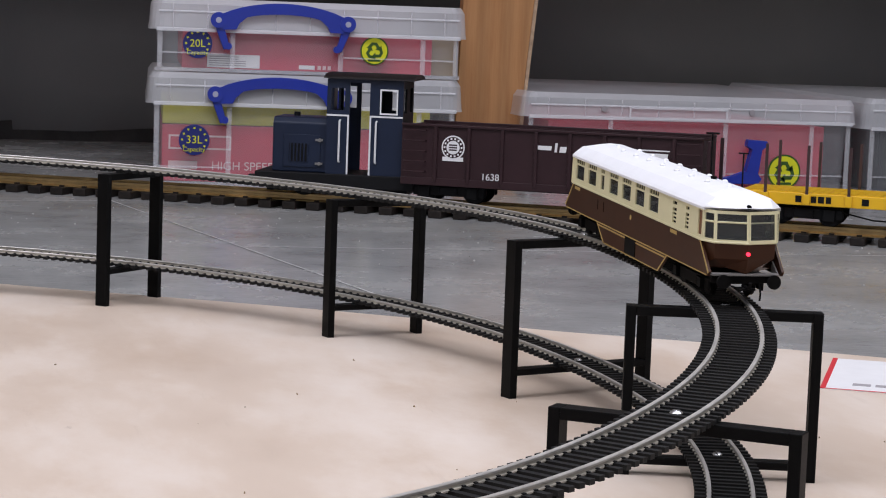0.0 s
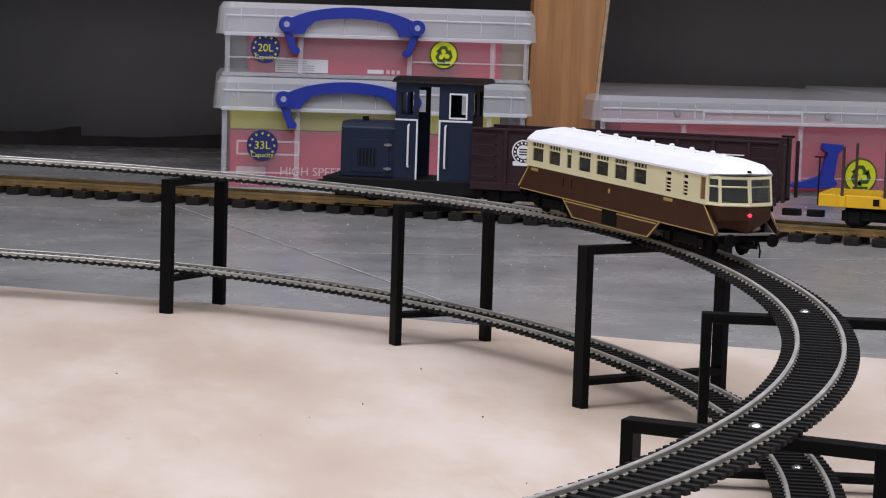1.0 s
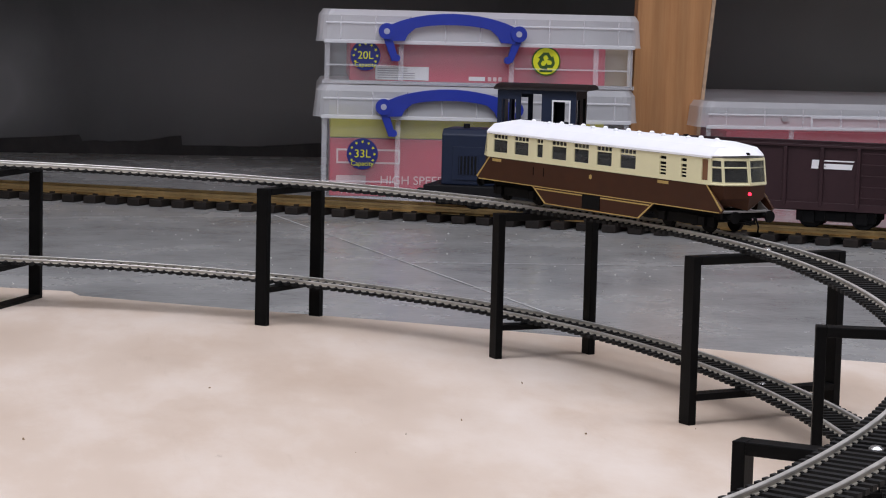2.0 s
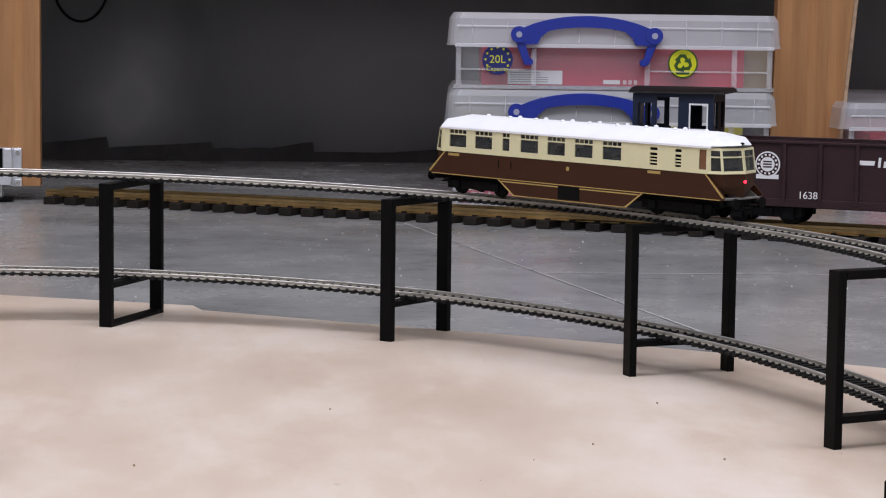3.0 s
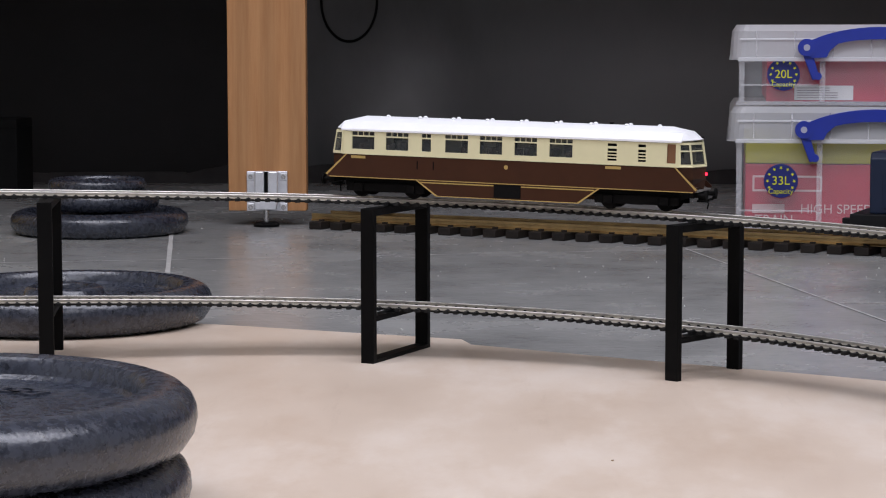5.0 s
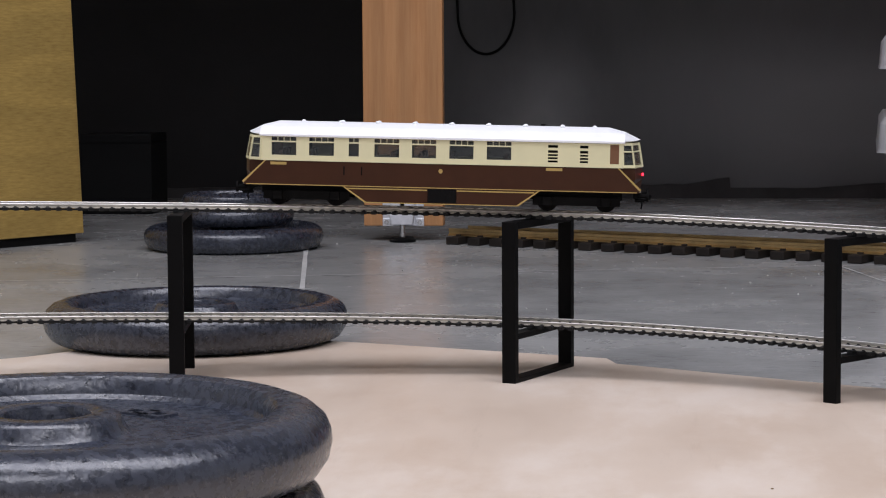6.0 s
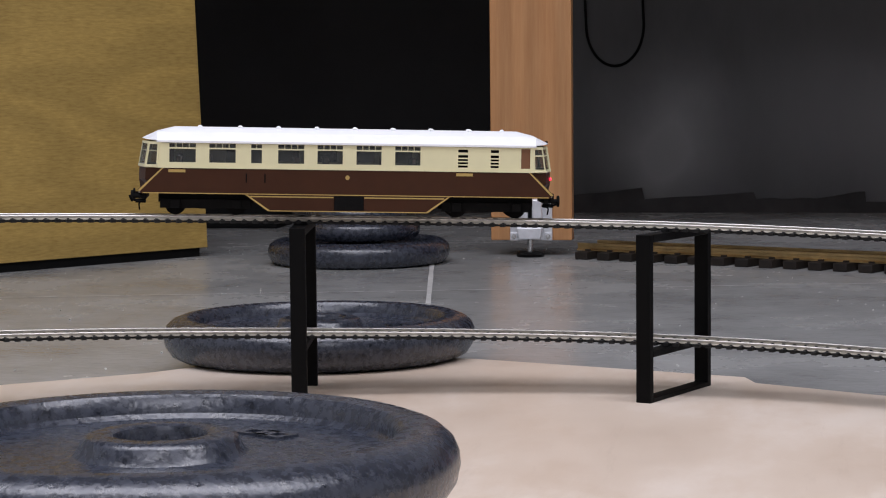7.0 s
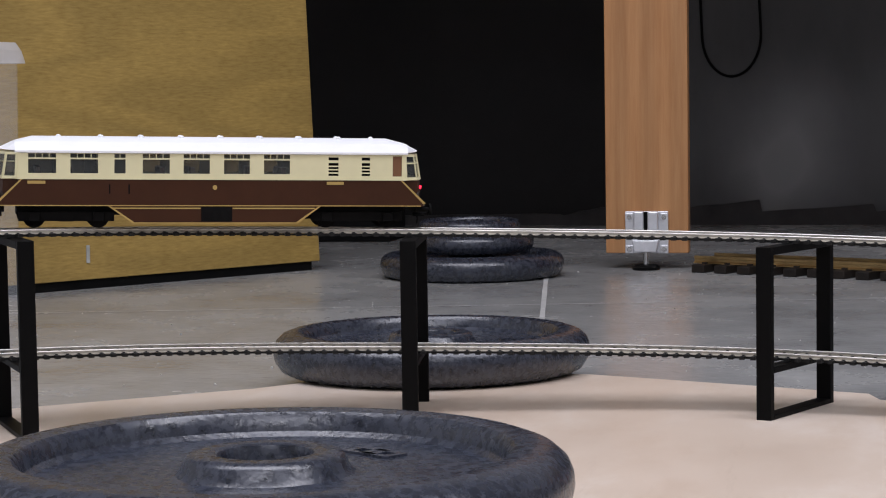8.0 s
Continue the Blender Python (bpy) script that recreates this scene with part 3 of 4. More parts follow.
        rings = [[nose.verts.new(p) for p in r] for r in (low, mid, top)]
        for a, b in zip(rings, rings[1:]):
            for i in range(4):
                nose.faces.new((a[i], a[i + 1], b[i + 1], b[i]))
            nose.faces.new((a[4], a[0], b[0], b[4]))
        nose.faces.new(rings[0])
        nose.faces.new(rings[2])
        add("nose", nose, BROWN)
        ln = bmesh.new()
        for s in (-1, 1):
            rod((e * 112, s * (W + 0.1), 26.1), (e * 119.7, s * 14.7, 26.1), 0.5, 6, bm=ln)
            rod((e * 119.7, s * 14.7, 26.1), (e * 124.2, 0, 26.1), 0.5, 6, bm=ln)
        add("nose_line", ln, CREAM)
        add("step_plate", box(e * 121 - 2.5, e * 121 + 2.5, -16, 16, 11.6, 12.6, 0.2), GREYFIN)
        add("buffer_beam", box(e * 120 - 1.2, e * 120 + 1.2, -15.5, 15.5, 8.2, 11.6, 0.2), DARKGREY)
        for s in (-1, 1):
            bf = rod((e * 120.5, s * 12, 9.6), (e * 127, s * 12, 9.6), 1.3, 10)
            rod((e * 127, s * 12, 9.6), (e * 128.2, s * 12, 9.6), 3.2, 16, bm=bf)
            add("buffer", bf, DARKGREY, smooth=True)
            add("fin", prism([(e * 112, 12), (e * 122, 12), (e * 113, 17)], s * (W - 1.4), s * (W - 2.0)), GREYFIN)
        cp = tube([(e * 120, 0, 7), (e * 126, 0, 6.6), (e * 129, 0, 7.4), (e * 129.6, 0, 9.5)], 0.8, 6)
        box(e * 123 - 3, e * 123 + 3, -4, 4, 5.4, 6.4, bm=cp)
        add("coupling", cp, DARKGREY)
        hose = tube([(e * 122, 7, 8.4), (e * 124.5, 7, 4), (e * 124, 7, 0.8)], 0.5, 6)
        add("brake_hose", hose, DARKGREY)
        if e > 0:
            add("tail_light", rod((123.2, 0, 21.5), (124.9, 0, 21.5), 0.85, 14), LAMP, label="small glowing red tail light")
    # roof
    rf = bmesh.new()
    section = ((-1.0, -0.04), (-1.0, 0.10), (-0.93, 0.26), (-0.70, 0.66), (-0.36, 0.92), (0.0, 1.0), (0.36, 0.92), (0.70, 0.66), (0.93, 0.26), (1.0, 0.10), (1.0, -0.04))
    rings = []
    for e in (-1, 1):
        # the hipped end follows the vee of the windscreens
        tip = []
        for c, up in section:
            y = 18.6 * c
            x = 122.8 - 5.0 * abs(y) / 14.8 if abs(y) < 14.8 else 117.8 - 5.6 * (abs(y) - 14.8) / 3.8
            tip.append((e * x, y * 0.985, 39.9 + 8.3 * min(up, 0.10 + 0.10 * (1 - abs(c)))))
        full = [(e * 103, 18.6 * c, 39.9 + 8.3 * up) for c, up in section]
        shoulder = [(e * 113, 18.4 * c, 39.9 + 8.3 * min(up, 0.72 - 0.1 * abs(c))) for c, up in section]
        rings += [tip, shoulder, full] if e < 0 else [full, shoulder, tip]
    rings = [[rf.verts.new(p) for p in r] for r in rings]
    for a, b in zip(rings, rings[1:]):
        for j in range(len(a) - 1):
            rf.faces.new((a[j], a[j + 1], b[j + 1], b[j]))
        rf.faces.new((a[-1], a[0], b[0], b[-1]))
    rf.faces.new(rings[0])
    rf.faces.new(rings[-1][::-1])
    bmesh.ops.bevel(rf, geom=[ed for ed in rf.edges if abs(ed.verts[0].co.x - ed.verts[1].co.x) > 1], offset=0.35, segments=2, profile=0.5, affect="EDGES", clamp_overlap=True)
    roof = add("roof", rf, ROOFWHITE)
    for x in (-88, -64, -41, -18, 5, 28, 51, 74, 94):
        for y in ((0,) if x in (-88, 94) else (-4.5, 4.5)):
            add("roof_vent", merge(None, (lambda b: (b.transform(Matrix.Translation((x, y, 47.6))), b)[1])(lathe([(0, 1.5), (0.9, 1.35), (1.5, 0.7), (1.6, -0.6), (0, -0.6)], 12))), ROOFWHITE, roof, smooth=True)
    add("exhaust", rod((62, 3, 47.6), (62, 3, 49.2), 1.5, 12), DARKGREY, roof)
    add("roof_lamp", rod((120.6, 0, 42.0), (122.2, 0, 42.0), 1.0, 12), DARKGREY, roof)
    # inside and below
    add("interior_floor", box(-108, 108, -15, 15, 24.5, 26.5), SEATS)
    for x in (-110, -62, 49, 101):
        add("bulkhead", box(x - 0.6, x + 0.6, -16, 16, 26.5, 39), SEATS)
    for i in range(9):
        x = -100 + i * 17.5
        if abs(x + 54) > 7 and x < 45:
            for s in (-1, 1):
                add("seat", box(x - 1.6, x + 1.6, s * 10 - 5.5, s * 10 + 5.5, 26.5, 32.2, 0.6), SEATS)
    add("underframe", box(-112, 112, -12, 12, 6.5, 11.4), DARKGREY)
    for bx in (-84, 84):
        fr = box(bx - 27, bx + 27, -13.4, -12.2, 3.2, 8.5, 0.3)
        box(bx - 27, bx + 27, 12.2, 13.4, 3.2, 8.5, 0.3, bm=fr)
        box(bx - 4, bx + 4, -13, 13, 3, 7, bm=fr)
        for wx in (-18, 18):
            for s in (-1, 1):
                box(bx + wx - 3, bx + wx + 3, s * 13.2, s * 15, 3.4, 8, 0.3, bm=fr)
        bog = add("bogie", fr, DARKGREY)
        for wx in (-18, 18):
            ax = rod((bx + wx, -11, 6), (bx + wx, 11, 6), 1.2, 8)
            for s in (-1, 1):
                rod((bx + wx, s * 8.7, 6), (bx + wx, s * 10.6, 6), 6.0, 24, bm=ax)
                rod((bx + wx, s * 8.2, 6), (bx + wx, s * 8.8, 6), 6.6, 24, bm=ax)
            add("wheelset", ax, DARKGREY, bog)
    return t


mat_door = mat("cab_door_brown", (0.16, 0.07, 0.03), 0.5, vary=0.1)
car = railcar()


# ---- the garden-gauge track and its train ----
GY = (-0.0484, -0.4962, 2.638)  # near ends of the sleepers


def gline(x):
    """Middle of the large track, and its heading in degrees."""
    h = math.atan(2 * GY[0] * x + GY[1])
    return Vector((x - 0.046 * math.sin(h), poly(GY, x) + 0.046 * math.cos(h), 0)), math.degrees(h)


def large_track():
    t = thing("large_track", Matrix.Identity(4), "large-gauge brass model track with brown sleepers on the floor", "railway track")
    shape = [(-0.004, 0.0095), (0.004, 0.0095), (0.004, 0.0105), (0.0012, 0.012), (0.0012, 0.015), (0.002, 0.0155), (0.002, 0.0185), (-0.002, 0.0185), (-0.002, 0.0155), (-0.0012, 0.015), (-0.0012, 0.012), (-0.004, 0.0105)]
    for side in (-1, 1):
        bm = bmesh.new()
        rings = []
        for i in range(61):
            c, h = gline(-0.315 + 1.95 * i / 60)
            n = Vector((-math.sin(radians(h)), math.cos(radians(h)), 0))
            rings.append([bm.verts.new(c + n * (side * 0.0235 + a) + Vector((0, 0, z))) for a, z in shape])
        for a, b in zip(rings, rings[1:]):
            for j in range(12):
                bm.faces.new((a[j], a[(j + 1) % 12], b[(j + 1) % 12], b[j]))
        bm.faces.new(rings[0])
        bm.faces.new(rings[-1][::-1])
        part("rail", bm, BRASS, t)
    bm = box(-0.0085, 0.0085, -0.046, 0.046, 0.0, 0.0092, 0.001)
    for s in (-1, 1):
        for o in (-0.0055, 0.0055):
            box(-0.003, 0.003, s * 0.0235 + o - 0.002, s * 0.0235 + o + 0.002, 0.0088, 0.0112, bm=bm)
    tie = finish("sleeper", bm, GSLEEP)
    x = -0.30
    while x < 1.62:
        c, h = gline(x)
        ob = new("sleeper", tie)
        ob.parent, ob.matrix_basis = t, pose(c.x, c.y, 0.0003, 0, 0, h)
        x += 0.0275
    return t


large_track()
RT = 0.0188


def on_track(x, turn=0.0):
    c, h = gline(x)
    return pose(c.x, c.y, RT, 0, 0, h + turn)


def wheelset(x, parent, r=0.0155, half=0.0225):
    bm = rod((x, -half - 0.004, r), (x, half + 0.004, r), 0.0025, 8)
    for s in (-1, 1):
        rod((x, s * (half - 0.002), r), (x, s * (half + 0.003), r), r, 28, bm=bm)
        rod((x, s * (half - 0.004), r), (x, s * (half - 0.002), r), r * 1.1, 28, bm=bm)
    return part("wheelset", bm, LOCODARK, parent)


def locomotive():
    t = thing("locomotive", on_track(0.413, 8), "navy blue model diesel shunter with white handrails", "model train")
    W = 0.044
    z0 = 0.03 - RT
    part("footplate", box(-0.107, 0.09, -W - 0.004, W + 0.004, z0, z0 + 0.017, 0.0012), LOCODARK, t)
    part("frame", box(-0.095, 0.08, -0.03, 0.03, 0.004, z0), LOCODARK, t)
    for x in (-0.05, 0.04):
        wheelset(x, t)
    for e in (-0.109, 0.092):
        cp = box(min(e, e * 1.14), max(e, e * 1.14), -0.006, 0.006, z0 + 0.002, z0 + 0.009, 0.001)
        part("coupling", cp, LOCODARK, t)
    zb, zh, zc = z0 + 0.017, 0.114 - RT, 0.163 - RT
    hood = prism([(-W + 0.008, zb), (W - 0.008, zb), (W - 0.008, zh - 0.007), (W - 0.014, zh), (-W + 0.014, zh), (-W + 0.008, zh - 0.007)], -0.088, -0.02, "x", 0.0015)
    hd = part("hood", hood, LOCOBLUE, t)
    for s in (-1, 1):
        y = s * (W - 0.008)
        door = part("grille_door", box(-0.074, -0.028, min(y, y + s * 0.0012), max(y, y + s * 0.0012), zb + 0.006, zb + 0.046, 0.0004), LOCOBLUE, hd)
        gb = box(-0.067, -0.043, min(y, y + s * 0.0014), max(y, y + s * 0.0014), zb + 0.013, zb + 0.035)
        part("grille", gb, LOCODARK, door)
        for i in range(6):
            x = -0.066 + i * 0.0043
            part("grille_bar", box(x, x + 0.0016, min(y, y + s * 0.0024), max(y, y + s * 0.0024), zb + 0.013, zb + 0.035), LOCOBLUE, door)
        for z in (zb + 0.011, zb + 0.04):
            h = box(-0.034, -0.025, min(y, y + s * 0.003), max(y, y + s * 0.003), z - 0.0012, z + 0.0012)
            rod((-0.029, y, z), (-0.029, y + s * 0.0035, z), 0.0022, 8, bm=h)
            part("hinge", h, GREYFIN, door)
    part("filler_cap", rod((-0.065, 0, zh), (-0.065, 0, zh + 0.005), 0.004, 12), LOCODARK, hd)
    # cab, open doorway in the middle of each side
    zw = 0.119 - RT
    for s in (-1, 1):
        y0, y1 = s * W, s * (W - 0.003)
        hole = [(0.008, 0.033, zb, zc - 0.004), (-0.0145, 0.002, zw + 0.006, zc - 0.011), (0.047, 0.066, zw + 0.004, zc - 0.012)]
        sd = part("cab_side", panel(-0.02, 0.074, zb, zc, y0, y1, hole), LOCOBLUE, t)
        wl = box(-0.02, 0.0078, min(y0, y0 + s * 0.0009), max(y0, y0 + s * 0.0009), zw - 0.0012, zw + 0.0009)
        box(0.0332, 0.074, min(y0, y0 + s * 0.0009), max(y0, y0 + s * 0.0009), zw - 0.0012, zw + 0.0009, bm=wl)
        box(0.0058, 0.0078, min(y0, y0 + s * 0.0009), max(y0, y0 + s * 0.0009), zb, zw, bm=wl)
        box(0.0332, 0.0352, min(y0, y0 + s * 0.0009), max(y0, y0 + s * 0.0009), zb, zw, bm=wl)
        part("white_lining", wl, WHITE, sd)
        for x in (-0.003, 0.042):
            hz = [(x, y0, zw - 0.006), (x, y0 + s * 0.005, zw - 0.007), (x, y0 + s * 0.0055, zw - 0.02), (x, y0 + s * 0.0055, zb + 0.02), (x, y0 + s * 0.005, zb + 0.016), (x, y0, zb + 0.015)]
            part("handrail", tube(hz, 0.0013, 6), WHITE, sd)
        fr = panel(0.0455, 0.0675, zw + 0.0025, zc - 0.0105, y0 + s * 0.0008, y0, [(0.0472, 0.0658, zw + 0.0045, zc - 0.0125)])
        part("window_frame", fr, WHITE, sd)
    for x in (-0.02, 0.071):
        hole = [(-0.034, -0.012, zw + 0.004, zc - 0.01), (0.012, 0.034, zw + 0.004, zc - 0.01)]
        bm = panel(-W + 0.003, W - 0.003, zb, zc, 0, 0.003, hole)
        bm.transform(pose(x + 0.003, 0, 0, 0, 0, 90))
        part("cab_end", bm, LOCOBLUE if x < 0 else LOCODARK, t)
    part("cab_seat", box(0.042, 0.062, -0.02, 0.02, zb, zb + 0.035, 0.003), LOCODARK, t)
    part("cab_partition", box(0.0345, 0.0365, -W + 0.003, W - 0.003, zb, zc), LOCODARK, t)
    prof = [(-W - 0.006, zc - 0.001)] + [((W + 0.006) * math.sin(a), zc - 0.001 + 0.007 * math.cos(a * 0.99)) for a in [(-1 + i / 6) * math.pi / 2 for i in range(13)]] + [(W + 0.006, zc - 0.001)]
    part("cab_roof", prism([(p[0], p[1] + 0.0015) for p in prof[1:-1]], -0.024, 0.087, "x"), ROOFBROWN, t, "dark overhanging curved cab roof")
    part("hand_brake", tube([(0.078, -W - 0.002, zb), (0.078, -W - 0.004, zb + 0.038)], 0.0012, 6), LOCODARK, t)


def bogie(x, parent, w=0.028):
    b = part("bogie", merge(box(x - 0.045, x + 0.045, -w - 0.004, -w, 0.008, 0.02, 0.001), box(x - 0.045, x + 0.045, w, w + 0.004, 0.008, 0.02, 0.001)), LOCODARK, parent)
    for d in (-0.03, 0.03):
        wheelset(x + d, b, 0.0135)
        for s in (-1, 1):
            part("axle_box", box(x + d - 0.007, x + d + 0.007, s * (w + 0.005) - 0.003, s * (w + 0.005) + 0.003, 0.006, 0.02, 0.001), LOCODARK, b)
    part("spring", box(x - 0.012, x + 0.012, -w - 0.007, w + 0.007, 0.009, 0.02, 0.002), LOCODARK, b)
    return b


def gondola():
    t = thing("gondola_wagon", on_track(0.645), "dark oxide-brown open gondola wagon with ribbed sides", "model train")
    L0, L1, W, zb, zt = -0.182, 0.186, 0.045, 0.044 - RT, 0.111 - RT
    part("underframe", box(L0 + 0.01, L1 - 0.01, -0.03, 0.03, zb - 0.006, zb), LOCODARK, t)
    part("wagon_floor", box(L0, L1, -W, W, zb, zb + 0.004), WAGON, t)
    for s in (-1, 1):
        y = s * W
        sd = part("side", box(L0, L1, min(y, y - s * 0.003), max(y, y - s * 0.003), zb, zt, 0.0004), WAGON, t)
        part("top_rail", box(L0, L1, min(y - s * 0.003, y + s * 0.003), max(y - s * 0.003, y + s * 0.003), zt, zt + 0.003, 0.0006), WAGON, sd)
        part("side_sill", box(L0, L1, min(y, y + s * 0.002), max(y, y + s * 0.002), zb - 0.004, zb + 0.005, 0.0005), WAGON, sd)
        for i in range(9):
            x = L0 + 0.043 + i * 0.0415
            rb = box(x - 0.0022, x + 0.0022, min(y, y + s * 0.0028), max(y, y + s * 0.0028), zb, zt, 0.0006)
            part("rib", rb, WAGON, sd)
            rv = bmesh.new()
            for j in range(6):
                for o in (-0.0036, 0.0036):
                    rod((x + o, y, zb + 0.008 + j * 0.0095), (x + o, y + s * 0.0008, zb + 0.008 + j * 0.0095), 0.0006, 6, bm=rv)
            part("rivet_row", rv, WAGON, sd)
        for e, x in ((1, L0 + 0.004), (-1, L1 - 0.03)):
            for j in range(5):
                z = zb + 0.012 + j * 0.0125
                part("ladder_rung", tube([(x, y, z), (x, y + s * 0.005, z), (x + 0.027, y + s * 0.005, z), (x + 0.027, y, z)], 0.0009, 6), WAGON, sd)
    for x in (L0, L1 - 0.003):
        part("end_wall", box(x, x + 0.003, -W + 0.003, W - 0.003, zb, zt), WAGON, t)
    part("brake_wheel_post", rod((L1 + 0.006, -0.02, zb), (L1 + 0.006, -0.02, zt + 0.008), 0.001, 6), LOCODARK, t)
    bw = rod((L1 + 0.006, -0.02, zt + 0.007), (L1 + 0.006, -0.02, zt + 0.009), 0.008, 16)
    part("brake_wheel", bw, LOCODARK, t)
    for e in (L0, L1):
        part("coupling", box(min(e, e + math.copysign(0.022, e)), max(e, e + math.copysign(0.022, e)), -0.005, 0.005, 0.008, 0.016, 0.001), LOCODARK, t)
    # round badge with a ring of pips on a scroll, a number, and painted name bars
    yf = -W - 0.0001
    bd = rod((-0.117, yf, 0.087 - RT), (-0.117, yf - 0.0006, 0.087 - RT), 0.0145, 32)
    badge = part("round_badge", bd, WHITE, t, "white round herald")
    part("badge_ring", rod((-0.117, yf - 0.0005, 0.087 - RT), (-0.117, yf - 0.0009, 0.087 - RT), 0.0128, 32), WAGON, badge)
    part("badge_core", rod((-0.117, yf - 0.0008, 0.087 - RT), (-0.117, yf - 0.0012, 0.087 - RT), 0.0082, 32), WHITE, badge)
    part("badge_foot", box(-0.130, -0.104, yf - 0.0007, yf, 0.0705 - RT, 0.0755 - RT), WHITE, badge)
    for i in range(14):
        a = 2 * math.pi * i / 14
        p = (-0.117 + 0.0106 * math.cos(a), 0.087 - RT + 0.0106 * math.sin(a))
        part("badge_pip", box(p[0] - 0.0011, p[0] + 0.0011, yf - 0.0012, yf - 0.0008, p[1] - 0.0011, p[1] + 0.0011), WHITE, badge)
    for z in (0.084, 0.087, 0.090):
        part("badge_bar", box(-0.122, -0.112, yf - 0.0015, yf - 0.0011, z - RT - 0.0008, z - RT + 0.0008), WAGON, badge)
    text("wagon_number", "1638", 0.0115, WHITE, t, pose(-0.069, yf - 0.0034, 0.0535 - RT) @ FRONT)
    for x0, x1, z0, z1 in ((-0.016, 0.004, 0.090, 0.095), (0.008, 0.011, 0.088, 0.099), (0.014, 0.022, 0.088, 0.095), (0.098, 0.106, 0.087, 0.097), (0.108, 0.144, 0.087, 0.093), (0.112, 0.146, 0.0955, 0.097)):
        part("name_bar", prism([(x0, z0 - RT), (x1, z0 - RT), (x1 + 0.001, z1 - RT), (x0 + 0.001, z1 - RT)], yf - 0.0004, yf), WHITE, t)
    bogie(-0.125, t)
    bogie(0.125, t)


def flatcar():
    t = thing("flat_wagon", on_track(1.012), "yellow flat wagon with rust-brown upright stakes", "model train")
    L0, L1, W, zb, zt = -0.19, 0.19, 0.045, 0.043 - RT, 0.057 - RT
    part("deck", box(L0, L1, -W, W, zb, zt, 0.0008), YELLOW, t)
    for i in range(38):
        x = L0 + 0.005 + i * 0.01
        part("deck_plank", box(x - 0.0046, x + 0.0046, -W + 0.001, W - 0.001, zt - 0.0002, zt + 0.0012), YELLOW, t)
    for i in range(8):
        x = L0 + 0.027 + i * 0.048
        for s in (-1, 1):
            y = s * (W + 0.002)
            part("stake_pocket", box(x - 0.004, x + 0.004, y - 0.002, y + 0.002, zb + 0.001, zt - 0.001, 0.0004), YELLOW, t)
            part("stake", box(x - 0.0016, x + 0.0016, y - 0.0014, y + 0.0014, zb + 0.003, 0.112 - RT), RUST, t)
    part("truss", tube([(L0 + 0.08, -0.03, zb), (-0.04, -0.03, zb - 0.014), (0.04, -0.03, zb - 0.014), (L1 - 0.08, -0.03, zb)], 0.001, 6), LOCODARK, t)
    part("brake_post", rod((L0 - 0.003, -0.03, zb), (L0 - 0.003, -0.03, 0.098 - RT), 0.001, 6), LOCODARK, t)
    part("brake_handle", rod((L0 - 0.009, -0.03, 0.098 - RT), (L0 + 0.003, -0.03, 0.098 - RT), 0.0009, 6), LOCODARK, t)
    part("coupling", box(L0 - 0.02, L0, -0.005, 0.005, 0.008, 0.016, 0.001), LOCODARK, t)
    for x0, w in ((-0.128, 0.007), (-0.119, 0.007), (-0.110, 0.006), (-0.102, 0.007), (-0.093, 0.006), (-0.052, 0.008), (-0.013, 0.009)):
        part("name_bar", box(x0, x0 + w, -W - 0.0006, -W, zb + 0.0035, zt - 0.003), LOCODARK, t)
    bogie(-0.12, t)
    bogie(0.12, t)


locomotive()
gondola()
flatcar()


# ---- storage boxes ----
def loop(bm, w, d, z, r=0.02, n=6, inset=0.0):
    """A rounded rectangle of verts, its front at y = 0."""
    out = []
    for cx, cy, a0 in ((w / 2 - r, r, -90), (w / 2 - r, d - r, 0), (-w / 2 + r, d - r, 90), (-w / 2 + r, r, 180)):
        for i in range(n + 1):
            a = radians(a0 + 90 * i / n)
            out.append(bm.verts.new((cx + (r - inset) * math.cos(a), cy + (r - inset) * math.sin(a), z)))
    return out


def tub(bm, layers, d):
    """Walls from stacked rounded rectangles (width, z, inset from the depth)."""
    rings = [loop(bm, w, d, z, 0.02, 5, i) for w, z, i in layers]
    for a, b in zip(rings, rings[1:]):
        n = len(a)
        for k in range(n):
            bm.faces.new((a[k], a[(k + 1) % n], b[(k + 1) % n], b[k]))
    return rings


